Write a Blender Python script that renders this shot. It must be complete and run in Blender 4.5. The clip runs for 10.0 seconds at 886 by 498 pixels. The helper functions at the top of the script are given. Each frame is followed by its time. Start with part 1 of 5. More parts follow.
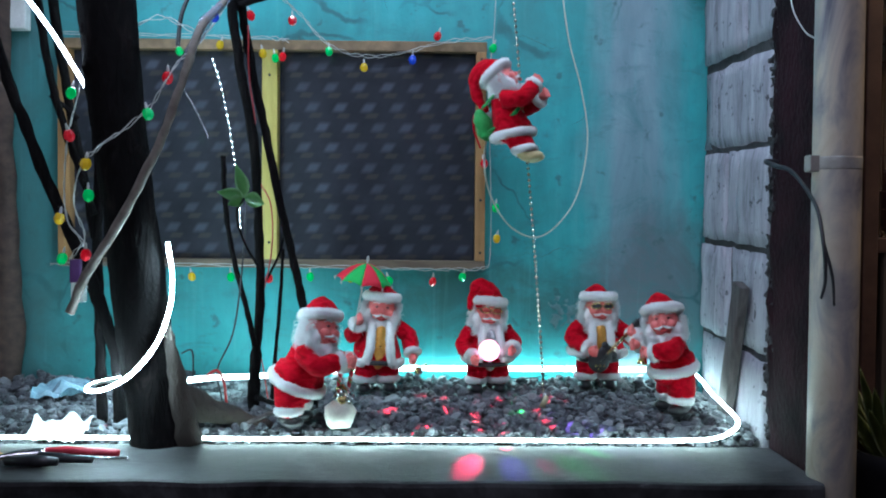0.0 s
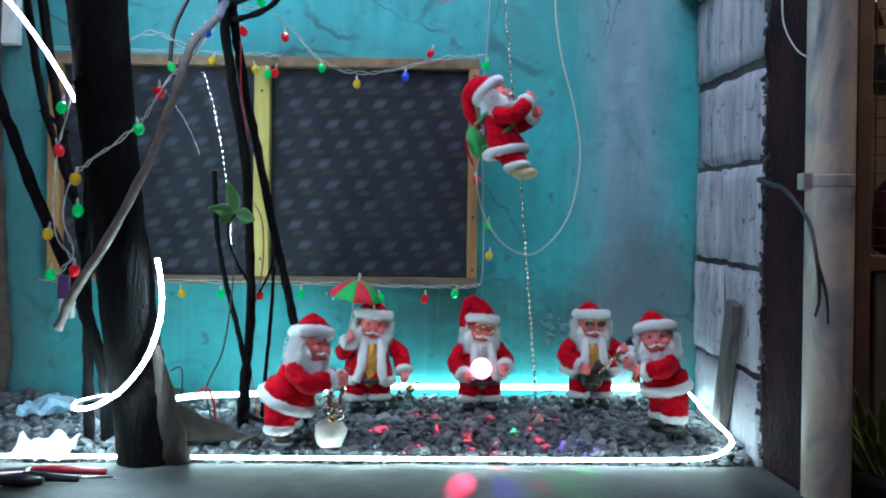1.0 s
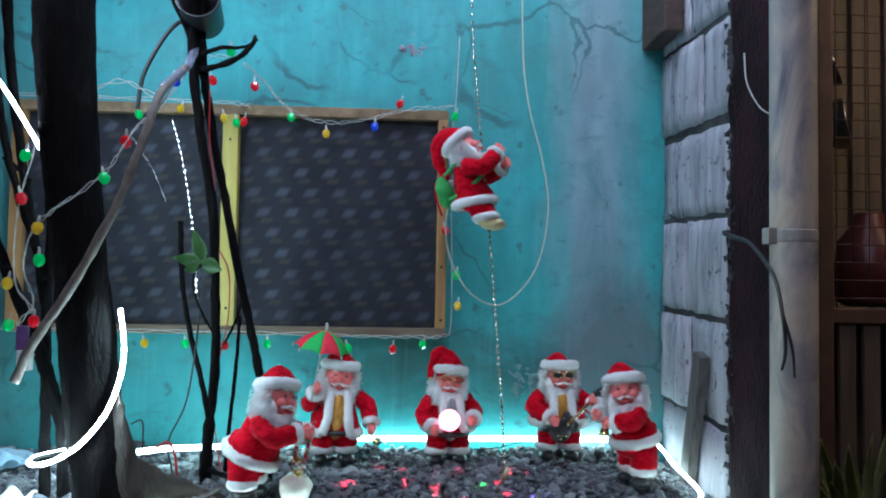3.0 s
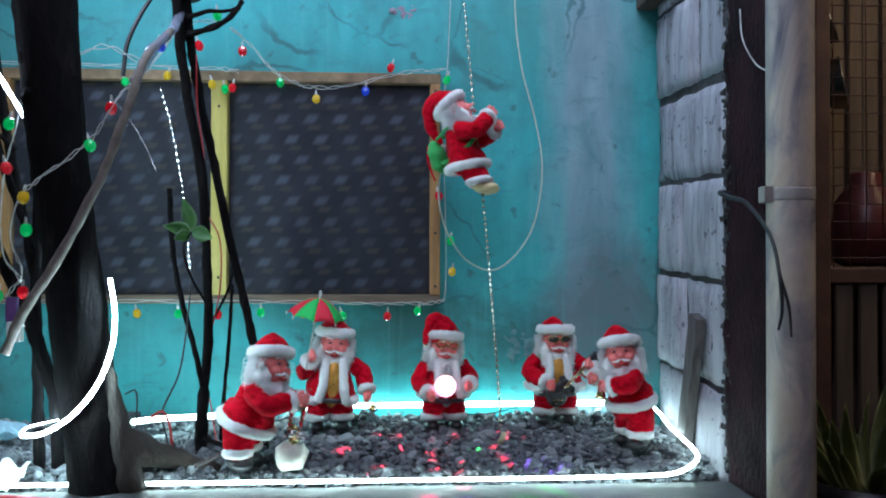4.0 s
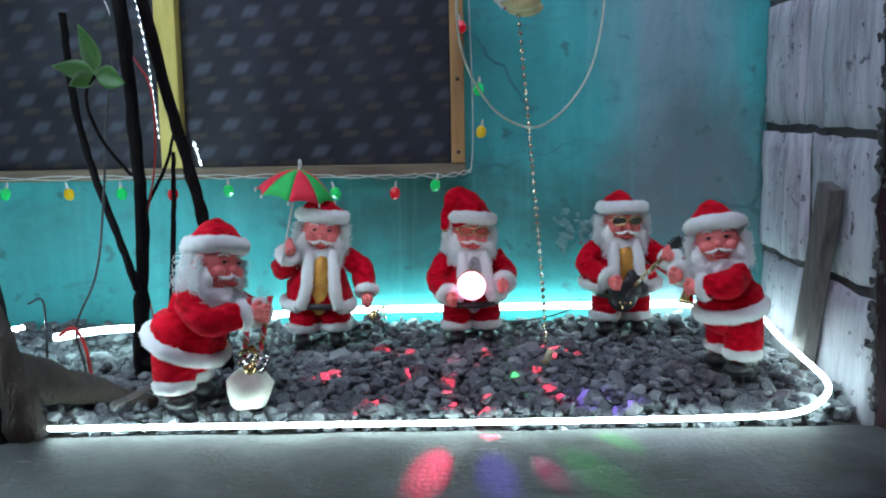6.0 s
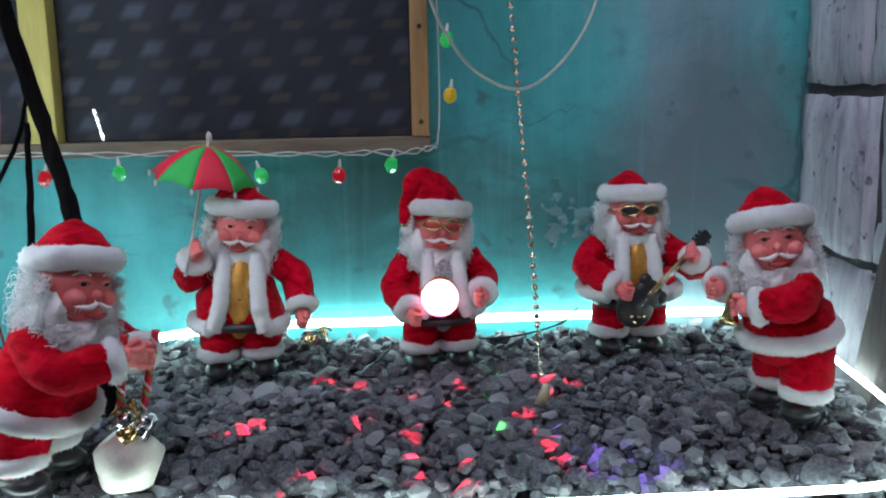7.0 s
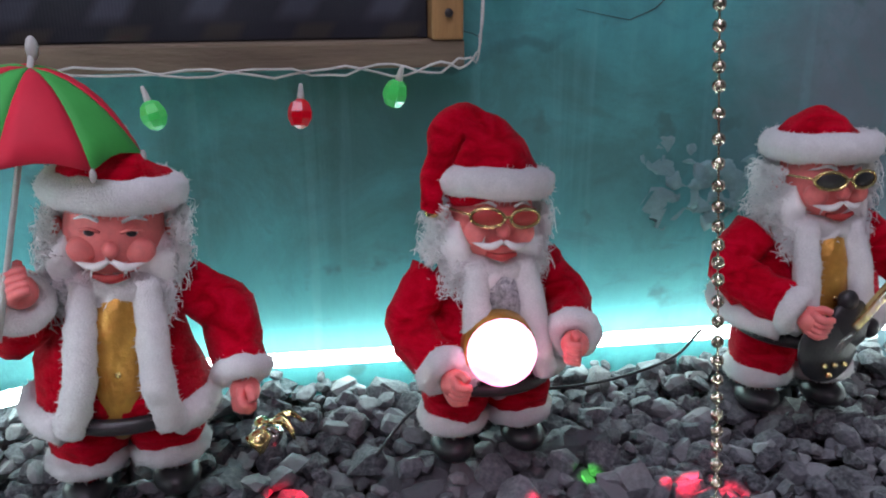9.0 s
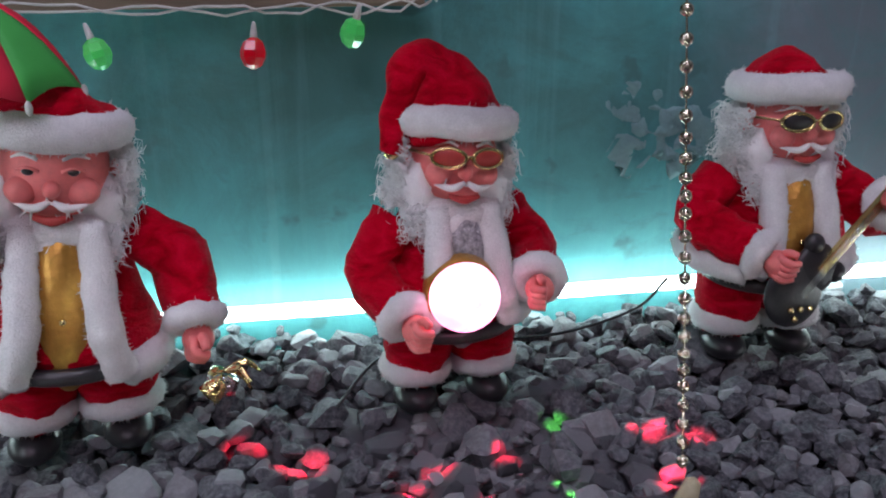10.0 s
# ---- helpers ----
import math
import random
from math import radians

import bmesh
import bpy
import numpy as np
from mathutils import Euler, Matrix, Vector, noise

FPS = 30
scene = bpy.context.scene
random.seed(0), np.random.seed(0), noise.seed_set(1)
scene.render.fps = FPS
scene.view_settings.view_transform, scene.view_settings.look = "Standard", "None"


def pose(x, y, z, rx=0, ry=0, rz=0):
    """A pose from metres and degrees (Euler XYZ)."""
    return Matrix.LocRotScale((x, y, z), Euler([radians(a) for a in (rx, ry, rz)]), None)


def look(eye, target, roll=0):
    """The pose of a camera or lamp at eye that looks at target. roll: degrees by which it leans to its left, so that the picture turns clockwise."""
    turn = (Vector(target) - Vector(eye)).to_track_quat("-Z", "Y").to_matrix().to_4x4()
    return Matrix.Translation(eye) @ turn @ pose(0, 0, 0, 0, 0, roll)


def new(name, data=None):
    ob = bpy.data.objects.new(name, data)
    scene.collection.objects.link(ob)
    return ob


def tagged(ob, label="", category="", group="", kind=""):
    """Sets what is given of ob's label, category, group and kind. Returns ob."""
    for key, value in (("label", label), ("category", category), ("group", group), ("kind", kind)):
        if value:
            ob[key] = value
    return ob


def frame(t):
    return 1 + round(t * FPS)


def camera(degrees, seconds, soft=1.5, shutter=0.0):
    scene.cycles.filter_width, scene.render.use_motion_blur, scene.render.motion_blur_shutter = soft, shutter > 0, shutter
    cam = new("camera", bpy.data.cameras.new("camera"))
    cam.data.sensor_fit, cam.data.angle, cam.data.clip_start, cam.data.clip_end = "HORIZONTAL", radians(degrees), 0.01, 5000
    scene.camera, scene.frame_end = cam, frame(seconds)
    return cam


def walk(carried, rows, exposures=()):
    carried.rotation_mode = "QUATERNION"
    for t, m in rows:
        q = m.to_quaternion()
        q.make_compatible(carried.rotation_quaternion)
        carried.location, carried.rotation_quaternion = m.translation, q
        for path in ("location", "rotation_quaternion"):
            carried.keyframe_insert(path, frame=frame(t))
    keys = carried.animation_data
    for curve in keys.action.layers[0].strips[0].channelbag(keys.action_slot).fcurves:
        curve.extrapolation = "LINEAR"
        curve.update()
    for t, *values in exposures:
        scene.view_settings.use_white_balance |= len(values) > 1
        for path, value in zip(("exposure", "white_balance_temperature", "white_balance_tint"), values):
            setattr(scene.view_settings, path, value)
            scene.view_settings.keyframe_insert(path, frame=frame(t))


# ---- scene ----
cam = camera(54.7, 10.0, soft=2.0)
PATH = [
    (0, (0.032, -1.994, 0.359), (0.052, 0.006, 0.307), 0.5),
    (0.5, (0.024, -1.987, 0.356), (0.057, 0.012, 0.318), 0.7),
    (1, (0.03, -1.985, 0.357), (0.07, 0.014, 0.347), 0.7),
    (1.5, (0.028, -1.97, 0.362), (0.091, 0.029, 0.393), 0.7),
    (2, (0.025, -1.964, 0.37), (0.113, 0.032, 0.452), 0.8),
    (3.5, (0.028, -1.985, 0.368), (0.154, 0.009, 0.463), 0.7),
    (4, (0.034, -1.962, 0.36), (0.158, 0.034, 0.385), 0.1),
    (4.5, (0.076, -1.837, 0.345), (0.166, 0.16, 0.285), -0.5),
    (5, (0.145, -1.691, 0.346), (0.139, 0.305, 0.214), -0.1),
    (5.5, (0.156, -1.6, 0.341), (0.084, 0.388, 0.132), 0.0),
    (5.7, (0.142, -1.551, 0.332), (0.08, 0.435, 0.101), -0.4),
    (6.8, (0.094, -1.243, 0.314), (0.208, 0.73, 0.009), -1.3),
    (7, (0.114, -1.158, 0.318), (0.197, 0.814, -0.009), -1.1),
    (7.5, (0.144, -1.008, 0.321), (0.112, 0.955, -0.061), -0.2),
    (8, (0.102, -0.88, 0.299), (0.032, 1.074, -0.119), -0.0),
    (8.5, (0.06, -0.738, 0.308), (0.1, 1.194, -0.207), -0.7),
    (9, (0.049, -0.66, 0.323), (0.297, 1.231, -0.279), -0.5),
    (9.5, (0.053, -0.64, 0.302), (0.378, 1.243, -0.291), -0.4),
    (10, (0.054, -0.65, 0.299), (0.375, 1.21, -0.361), -0.2),
]
walk(cam, [(t, look(eye, target, roll)) for t, eye, target, roll in PATH], [(0.0, 0.0, 5950, 10), (5.5, -0.03, 6200, 13.5), (7.0, -0.2, 6600, 20), (8.0, -0.17, 7000, 30), (9.0, -0.24, 7050, 33), (10.0, -0.34, 7050, 36)])

# ---- world and lights ----
world = bpy.data.worlds.new("night")
scene.world = world
world.use_nodes = True
bg = world.node_tree.nodes["Background"]
bg.inputs[0].default_value = (0.20, 0.26, 0.42, 1)
bg.inputs[1].default_value = 0.03
scene.view_settings.exposure = 0.0


def area_lamp(name, eye, target, size, power, colour):
    data = bpy.data.lights.new(name, "AREA")
    data.shape, data.size, data.size_y, data.energy, data.color = "RECTANGLE", size[0], size[1], power, colour
    ob = new(name, data)
    ob.matrix_world = look(eye, target)
    return ob


def spot_lamp(name, eye, target, cone, power, colour):
    data = bpy.data.lights.new(name, "SPOT")
    data.spot_size, data.spot_blend, data.energy, data.color, data.shadow_soft_size = radians(cone), 1.0, power, colour, 0.002
    ob = new(name, data)
    ob.matrix_world = look(eye, target)
    return ob


# porch lamp over the yard, in front of the planter and to one side
area_lamp("porch_light", (-0.40, -2.50, 2.25), (0.15, -0.15, 0.2), (1.4, 0.8), 23, (0.84, 0.80, 1.0))
# unseen fill lamp added over the planter to brighten the upper wall
area_lamp("overhead_fill", (0.25, -0.62, 1.75), (0.2, -0.02, 0.5), (1.2, 0.12), 17.0, (0.70, 0.84, 1.0))
# warm dim bulb of the porch beyond the gate
area_lamp("porch_bulb_light", (1.75, -0.55, 1.5), (1.0, -0.1, 0.3), (0.2, 0.2), 7.0, (1.0, 0.72, 0.42))
# light strip wound round the upper trunk
area_lamp("trunk_strip_light", (-0.50, -0.42, 0.98), (-0.1, 0.0, 0.62), (0.5, 0.05), 1.6, (0.66, 0.80, 1.0))
# coloured beams thrown by the turning lamp in the toy drum
DRUM = Vector((0.150, -0.199, 0.098))
BEAM_RED, BEAM_GREEN, BEAM_BLUE = (1.0, 0.02, 0.06), (0.04, 1.0, 0.12), (0.16, 0.08, 1.0)
for x, y, z, cone, gain, colour in (
        (0.09, -0.60, -0.035, 8, 105, (1.0, 0.04, 0.14)), (0.165, -0.62, -0.035, 8, 17, BEAM_BLUE), (0.222, -0.61, -0.035, 5, 45, (1.0, 0.05, 0.3)), (0.275, -0.61, -0.035, 9, 55, BEAM_GREEN),
        (0.054, -0.178, 0.0, 10, 1300, BEAM_RED), (0.132, -0.195, 0.0, 12, 1300, BEAM_RED), (0.172, -0.190, 0.0, 10, 1000, BEAM_RED), (0.278, -0.185, 0.0, 10, 1300, BEAM_RED),
        (0.025, -0.150, 0.0, 7, 1100, BEAM_RED), (0.114, -0.212, 0.0, 12, 1300, BEAM_RED), (0.068, -0.300, 0.0, 10, 1500, BEAM_RED), (0.225, -0.276, 0.0, 10, 1500, BEAM_RED),
        (0.157, -0.228, 0.0, 12, 1300, BEAM_RED), (0.263, -0.235, 0.0, 8, 1400, BEAM_RED), (-0.050, -0.300, 0.0, 7, 1400, BEAM_RED), (0.115, -0.320, 0.0, 8, 1500, BEAM_RED),
        (0.120, -0.370, 0.0, 7, 1500, BEAM_RED), (0.160, -0.420, -0.01, 6, 1600, BEAM_RED), (0.030, -0.390, 0.0, 6, 1500, BEAM_RED), (0.240, -0.350, 0.0, 7, 1400, BEAM_RED),
        (0.200, -0.228, 0.0, 8, 1100, BEAM_GREEN), (0.212, -0.155, 0.0, 7, 900, BEAM_GREEN), (0.200, -0.335, 0.0, 6, 1200, BEAM_GREEN), (0.270, -0.430, 0.0, 6, 900, BEAM_GREEN),
        (0.300, -0.400, 0.0, 20, 250, (0.30, 0.15, 1.0))):
    spot_lamp("drum_beam", DRUM, (x, y, z), cone, gain * (Vector((x, y, z)) - DRUM).length_squared, colour)


# ---- materials ----
def nodes_of(name):
    m = bpy.data.materials.new(name)
    m.use_nodes = True
    nt = m.node_tree
    return m, nt, nt.nodes["Principled BSDF"]


def link(nt, a, b):
    nt.links.new(a, b)


def coords(nt, stretch=(1, 1, 1), kind="Object"):
    tc, mp = nt.nodes.new("ShaderNodeTexCoord"), nt.nodes.new("ShaderNodeMapping")
    mp.inputs["Scale"].default_value = stretch
    link(nt, tc.outputs[kind], mp.inputs["Vector"])
    return mp.outputs["Vector"]


def noise_tex(nt, vec, scale, detail=6.0, rough=0.6, distortion=0.0):
    n = nt.nodes.new("ShaderNodeTexNoise")
    n.inputs["Scale"].default_value, n.inputs["Detail"].default_value = scale, detail
    n.inputs["Roughness"].default_value, n.inputs["Distortion"].default_value = rough, distortion
    link(nt, vec, n.inputs["Vector"])
    return n.outputs["Fac"]


def ramp(nt, fac, stops):
    r = nt.nodes.new("ShaderNodeValToRGB")
    el = r.color_ramp.elements
    while len(el) < len(stops):
        el.new(0.5)
    for e, (p, c) in zip(el, stops):
        e.position, e.color = p, (c, c, c, 1) if isinstance(c, (int, float)) else (*c, 1)
    link(nt, fac, r.inputs["Fac"])
    return r.outputs["Color"]


def mix(nt, fac, a, b, mode="MIX"):
    m = nt.nodes.new("ShaderNodeMix")
    m.data_type, m.blend_type = "RGBA", mode
    for socket, value in ((m.inputs["Factor"], fac), (m.inputs["A"], a), (m.inputs["B"], b)):
        if isinstance(value, bpy.types.NodeSocket):
            link(nt, value, socket)
        elif isinstance(value, tuple):
            socket.default_value = (*value, 1)
        else:
            socket.default_value = value
    return m.outputs["Result"]


def maths(nt, op, a, b=None, c=None):
    m = nt.nodes.new("ShaderNodeMath")
    m.operation = op
    for i, v in enumerate((a, b, c)):
        if isinstance(v, bpy.types.NodeSocket):
            link(nt, v, m.inputs[i])
        elif v is not None:
            m.inputs[i].default_value = v
    return m.outputs[0]


def bump(nt, bsdf, height, strength, distance):
    b = nt.nodes.new("ShaderNodeBump")
    b.inputs["Strength"].default_value, b.inputs["Distance"].default_value = strength, distance
    link(nt, height, b.inputs["Height"])
    link(nt, b.outputs["Normal"], bsdf.inputs["Normal"])


def plain(name, c1, c2, scale=40, rough=0.6, metal=0.0, stretch=(1, 1, 1), relief=0.3, depth=0.002, fine=8, sheen=0.0, coat=0.0, gloss=0.5):
    """Two-tone noise surface with fine relief."""
    m, nt, p = nodes_of(name)
    v = coords(nt, stretch)
    a = noise_tex(nt, v, scale, 5)
    b = noise_tex(nt, v, scale * fine, 3)
    col = ramp(nt, a, ((0.3, c1), (0.7, c2)))
    col = mix(nt, ramp(nt, b, ((0.35, 0.0), (0.75, 0.35))), col, tuple(0.55 * k for k in c1))
    link(nt, col, p.inputs["Base Color"])
    p.inputs["Roughness"].default_value, p.inputs["Metallic"].default_value = rough, metal
    p.inputs["Sheen Weight"].default_value, p.inputs["Sheen Roughness"].default_value = sheen, 0.4
    p.inputs["Coat Weight"].default_value, p.inputs["Coat Roughness"].default_value = coat, 0.12
    p.inputs["Specular IOR Level"].default_value = gloss
    bump(nt, p, b, relief, depth)
    return m


def glowing(name, colour, strength, base=(0.8, 0.8, 0.8)):
    m, nt, p = nodes_of(name)
    p.inputs["Base Color"].default_value = (*base, 1)
    p.inputs["Emission Color"].default_value = (*colour, 1)
    p.inputs["Emission Strength"].default_value = strength
    p.inputs["Roughness"].default_value = 0.4
    return m


def wall_paint():
    """Teal limewash on render: runs, washed grey patch, damp stains and scuffs."""
    m, nt, p = nodes_of("teal_wall_paint")
    v = coords(nt)
    runs = noise_tex(nt, coords(nt, (5, 1, 1.2)), 2.2, 8, 0.65, 0.5)
    blotch = noise_tex(nt, v, 3.0, 8, 0.65, 0.6)
    fine = noise_tex(nt, v, 60, 6, 0.7)
    col = ramp(nt, runs, ((0.25, (0.028, 0.26, 0.27)), (0.5, (0.040, 0.36, 0.375)), (0.75, (0.070, 0.45, 0.47))))
    col = mix(nt, ramp(nt, blotch, ((0.38, 0.0), (0.66, 0.75))), col, (0.045, 0.215, 0.215))
    sep = nt.nodes.new("ShaderNodeSeparateXYZ")
    link(nt, v, sep.inputs[0])
    x, z = sep.outputs[0], sep.outputs[2]
    # washed, bare strip of render near the block wall
    wob = maths(nt, "MULTIPLY_ADD", noise_tex(nt, coords(nt, (9, 1, 1.2)), 2.0, 6), 0.16, -0.08)
    d = maths(nt, "ABSOLUTE", maths(nt, "SUBTRACT", maths(nt, "ADD", x, wob), 0.50))
    strip = maths(nt, "SUBTRACT", 1.0, maths(nt, "DIVIDE", d, 0.135))
    strip = ramp(nt, strip, ((0.0, 0.0), (0.75, 0.68)))
    grey = ramp(nt, runs, ((0.3, (0.17, 0.21, 0.26)), (0.7, (0.32, 0.36, 0.43))))
    col = mix(nt, strip, col, grey)
    # damp dark stain low beside it
    r2 = maths(nt, "ADD", maths(nt, "POWER", maths(nt, "DIVIDE", maths(nt, "SUBTRACT", x, 0.54), 0.23), 2.0),
               maths(nt, "POWER", maths(nt, "DIVIDE", maths(nt, "SUBTRACT", z, 0.24), 0.24), 2.0))
    stain = maths(nt, "SUBTRACT", maths(nt, "SUBTRACT", 1.0, r2), maths(nt, "MULTIPLY", maths(nt, "SUBTRACT", 0.6, blotch), 2.2))
    col = mix(nt, ramp(nt, stain, ((0.0, 0.0), (0.8, 0.85))), col, (0.105, 0.135, 0.155))
    # mottled, darker grey-green patch low behind the dolls
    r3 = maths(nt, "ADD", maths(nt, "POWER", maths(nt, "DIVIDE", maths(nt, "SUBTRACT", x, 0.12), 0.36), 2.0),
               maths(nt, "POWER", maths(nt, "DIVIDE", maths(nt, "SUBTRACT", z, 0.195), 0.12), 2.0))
    low_mottle = maths(nt, "SUBTRACT", maths(nt, "SUBTRACT", 1.0, r3), maths(nt, "MULTIPLY", maths(nt, "SUBTRACT", 0.6, noise_tex(nt, v, 11, 7, 0.7, 0.6)), 2.0))
    col = mix(nt, ramp(nt, low_mottle, ((0.0, 0.0), (0.8, 0.7))), col, (0.034, 0.115, 0.105))
    # shade beside trunk and shrub, painted in as darker teal at the far end
    far_shade = maths(nt, "ADD", maths(nt, "MULTIPLY", maths(nt, "ADD", x, 0.72), -5.0), maths(nt, "SUBTRACT", blotch, 0.55))
    col = mix(nt, ramp(nt, far_shade, ((0.0, 0.0), (0.9, 0.75))), col, (0.05, 0.10, 0.10))
    # hairline cracks, broken up
    warp = nt.nodes.new("ShaderNodeVectorMath")
    warp.operation = "MULTIPLY_ADD"
    wn = nt.nodes.new("ShaderNodeTexNoise")
    wn.inputs["Scale"].default_value, wn.inputs["Detail"].default_value = 5.0, 6.0
    link(nt, v, wn.inputs["Vector"])
    link(nt, wn.outputs["Color"], warp.inputs[0])
    warp.inputs[1].default_value = (0.28, 0.0, 0.22)
    link(nt, v, warp.inputs[2])
    cell = nt.nodes.new("ShaderNodeTexVoronoi")
    cell.feature, cell.inputs["Scale"].default_value = "DISTANCE_TO_EDGE", 3.0
    link(nt, warp.outputs[0], cell.inputs["Vector"])
    line = ramp(nt, cell.outputs["Distance"], ((0.0, 1.0), (0.008, 0.8), (0.016, 0.0)))
    patchy = ramp(nt, noise_tex(nt, v, 2.6, 3), ((0.50, 0.0), (0.58, 0.75)))
    col = mix(nt, maths(nt, "MULTIPLY", line, patchy), col, (0.025, 0.10, 0.11))
    # thin drips
    drip = noise_tex(nt, coords(nt, (26, 1, 1.0)), 2.0, 5, 0.6, 0.3)
    col = mix(nt, ramp(nt, drip, ((0.56, 0.0), (0.68, 0.14))), col, (0.16, 0.46, 0.48))
    col = mix(nt, ramp(nt, noise_tex(nt, v, 9, 8, 0.75, 0.8), ((0.52, 0.0), (0.70, 0.55))), col, (0.035, 0.19, 0.20))
    # grime specks
    speck = noise_tex(nt, v, 26, 3, 0.5)
    col = mix(nt, ramp(nt, speck, ((0.63, 0.0), (0.70, 0.6))), col, (0.04, 0.11, 0.11))
    scuff = noise_tex(nt, coords(nt, (0.7, 1, 1.6)), 15, 6, 0.7, 0.5)
    col = mix(nt, ramp(nt, scuff, ((0.56, 0.0), (0.68, 0.4))), col, (0.05, 0.16, 0.16))
    link(nt, col, p.inputs["Base Color"])
    p.inputs["Roughness"].default_value = 0.62
    bump(nt, p, mix(nt, 0.5, fine, blotch), 0.35, 0.006)
    return m


def block_concrete():
    """Hollow blocks, bare grey with runs of wet cement."""
    m, nt, p = nodes_of("grey_block_concrete")
    v = coords(nt)
    runs = noise_tex(nt, coords(nt, (1, 12, 2.0)), 2.6, 9, 0.72, 0.6)
    big = noise_tex(nt, v, 5, 8, 0.65)
    fine = noise_tex(nt, v, 120, 5, 0.7)
    rnd = nt.nodes.new("ShaderNodeObjectInfo").outputs["Random"]
    col = ramp(nt, runs, ((0.30, (0.07, 0.068, 0.082)), (0.48, (0.33, 0.32, 0.37)), (0.70, (0.58, 0.565, 0.63))))
    col = mix(nt, ramp(nt, big, ((0.35, 0.0), (0.7, 0.5))), col, (0.30, 0.29, 0.32))
    col = mix(nt, maths(nt, "MULTIPLY", rnd, 0.25), col, (0.30, 0.33, 0.34))
    pits = noise_tex(nt, v, 45, 4, 0.6)
    col = mix(nt, ramp(nt, pits, ((0.62, 0.0), (0.69, 0.85))), col, (0.04, 0.04, 0.046))
    link(nt, col, p.inputs["Base Color"])
    p.inputs["Roughness"].default_value = 0.85
    bump(nt, p, mix(nt, 0.4, fine, mix(nt, 0.5, runs, big)), 0.7, 0.006)
    return m


def woven_panel():
    """Dark woven sheet with rows of slanted pale and brown lozenges."""
    m, nt, p = nodes_of("dark_lozenge_cloth")
    v = coords(nt)
    sep = nt.nodes.new("ShaderNodeSeparateXYZ")
    link(nt, v, sep.inputs[0])
    warp = maths(nt, "MULTIPLY_ADD", noise_tex(nt, v, 5, 2), 0.012, -0.006)
    u = maths(nt, "DIVIDE", maths(nt, "ADD", sep.outputs[0], warp), 0.0645)
    w = maths(nt, "DIVIDE", maths(nt, "ADD", sep.outputs[2], warp), 0.0465)
    row, f = maths(nt, "FLOOR", w), maths(nt, "FRACT", w)
    a = maths(nt, "FRACT", maths(nt, "SUBTRACT", maths(nt, "ADD", u, maths(nt, "MULTIPLY", row, 0.34)), maths(nt, "MULTIPLY", f, 0.42)))

    def soft_box(value, lo, hi, edge):
        up = maths(nt, "SMOOTH_MIN", maths(nt, "DIVIDE", maths(nt, "SUBTRACT", value, lo), edge), maths(nt, "DIVIDE", maths(nt, "SUBTRACT", hi, value), edge), 0.2)
        return maths(nt, "MINIMUM", maths(nt, "MAXIMUM", up, 0.0), 1.0)
    pale = maths(nt, "MULTIPLY", soft_box(a, 0.03, 0.54, 0.13), soft_box(f, 0.28, 0.88, 0.2))
    brown = maths(nt, "MULTIPLY", soft_box(maths(nt, "FRACT", maths(nt, "ADD", a, 0.72)), 0.05, 0.55, 0.10), soft_box(f, 0.0, 0.34, 0.10))
    var = noise_tex(nt, coords(nt, (1, 1, 1)), 3.4, 3)
    threads = nt.nodes.new("ShaderNodeTexWave")
    threads.inputs["Scale"].default_value = 130
    link(nt, v, threads.inputs["Vector"])
    base = ramp(nt, noise_tex(nt, v, 8, 6), ((0.3, (0.010, 0.011, 0.016)), (0.7, (0.024, 0.026, 0.036))))
    col = mix(nt, maths(nt, "MULTIPLY", pale, ramp(nt, var, ((0.30, 0.15), (0.62, 1.0)))), base, (0.060, 0.066, 0.090))
    col = mix(nt, maths(nt, "MULTIPLY", brown, 0.55), col, (0.056, 0.049, 0.036))
    link(nt, col, p.inputs["Base Color"])
    p.inputs["Roughness"].default_value = 0.55
    p.inputs["Specular IOR Level"].default_value = 0.25
    p.inputs["Coat Weight"].default_value, p.inputs["Coat Roughness"].default_value = 0.6, 0.02
    bump(nt, p, threads.outputs["Fac"], 0.25, 0.0006)
    return m


def stone():
    m, nt, p = nodes_of("grey_gravel")
    v = coords(nt)
    geo, info = nt.nodes.new("ShaderNodeNewGeometry"), nt.nodes.new("ShaderNodeObjectInfo")
    rnd = maths(nt, "FRACT", maths(nt, "ADD", geo.outputs["Random Per Island"], info.outputs["Random"]))
    col = ramp(nt, rnd, ((0.0, (0.015, 0.019, 0.025)), (0.35, (0.036, 0.042, 0.050)), (0.7, (0.085, 0.095, 0.105)), (0.88, (0.23, 0.25, 0.26)), (1.0, (0.09, 0.08, 0.085))))
    grain = noise_tex(nt, v, 260, 5, 0.7)
    veins = noise_tex(nt, v, 55, 5, 0.6, 1.0)
    col = mix(nt, ramp(nt, grain, ((0.4, 0.0), (0.7, 0.5))), col, (0.30, 0.31, 0.33))
    col = mix(nt, ramp(nt, veins, ((0.55, 0.0), (0.8, 0.5))), col, (0.06, 0.06, 0.07))
    link(nt, col, p.inputs["Base Color"])
    p.inputs["Roughness"].default_value = 0.72
    bump(nt, p, grain, 0.6, 0.0015)
    return m


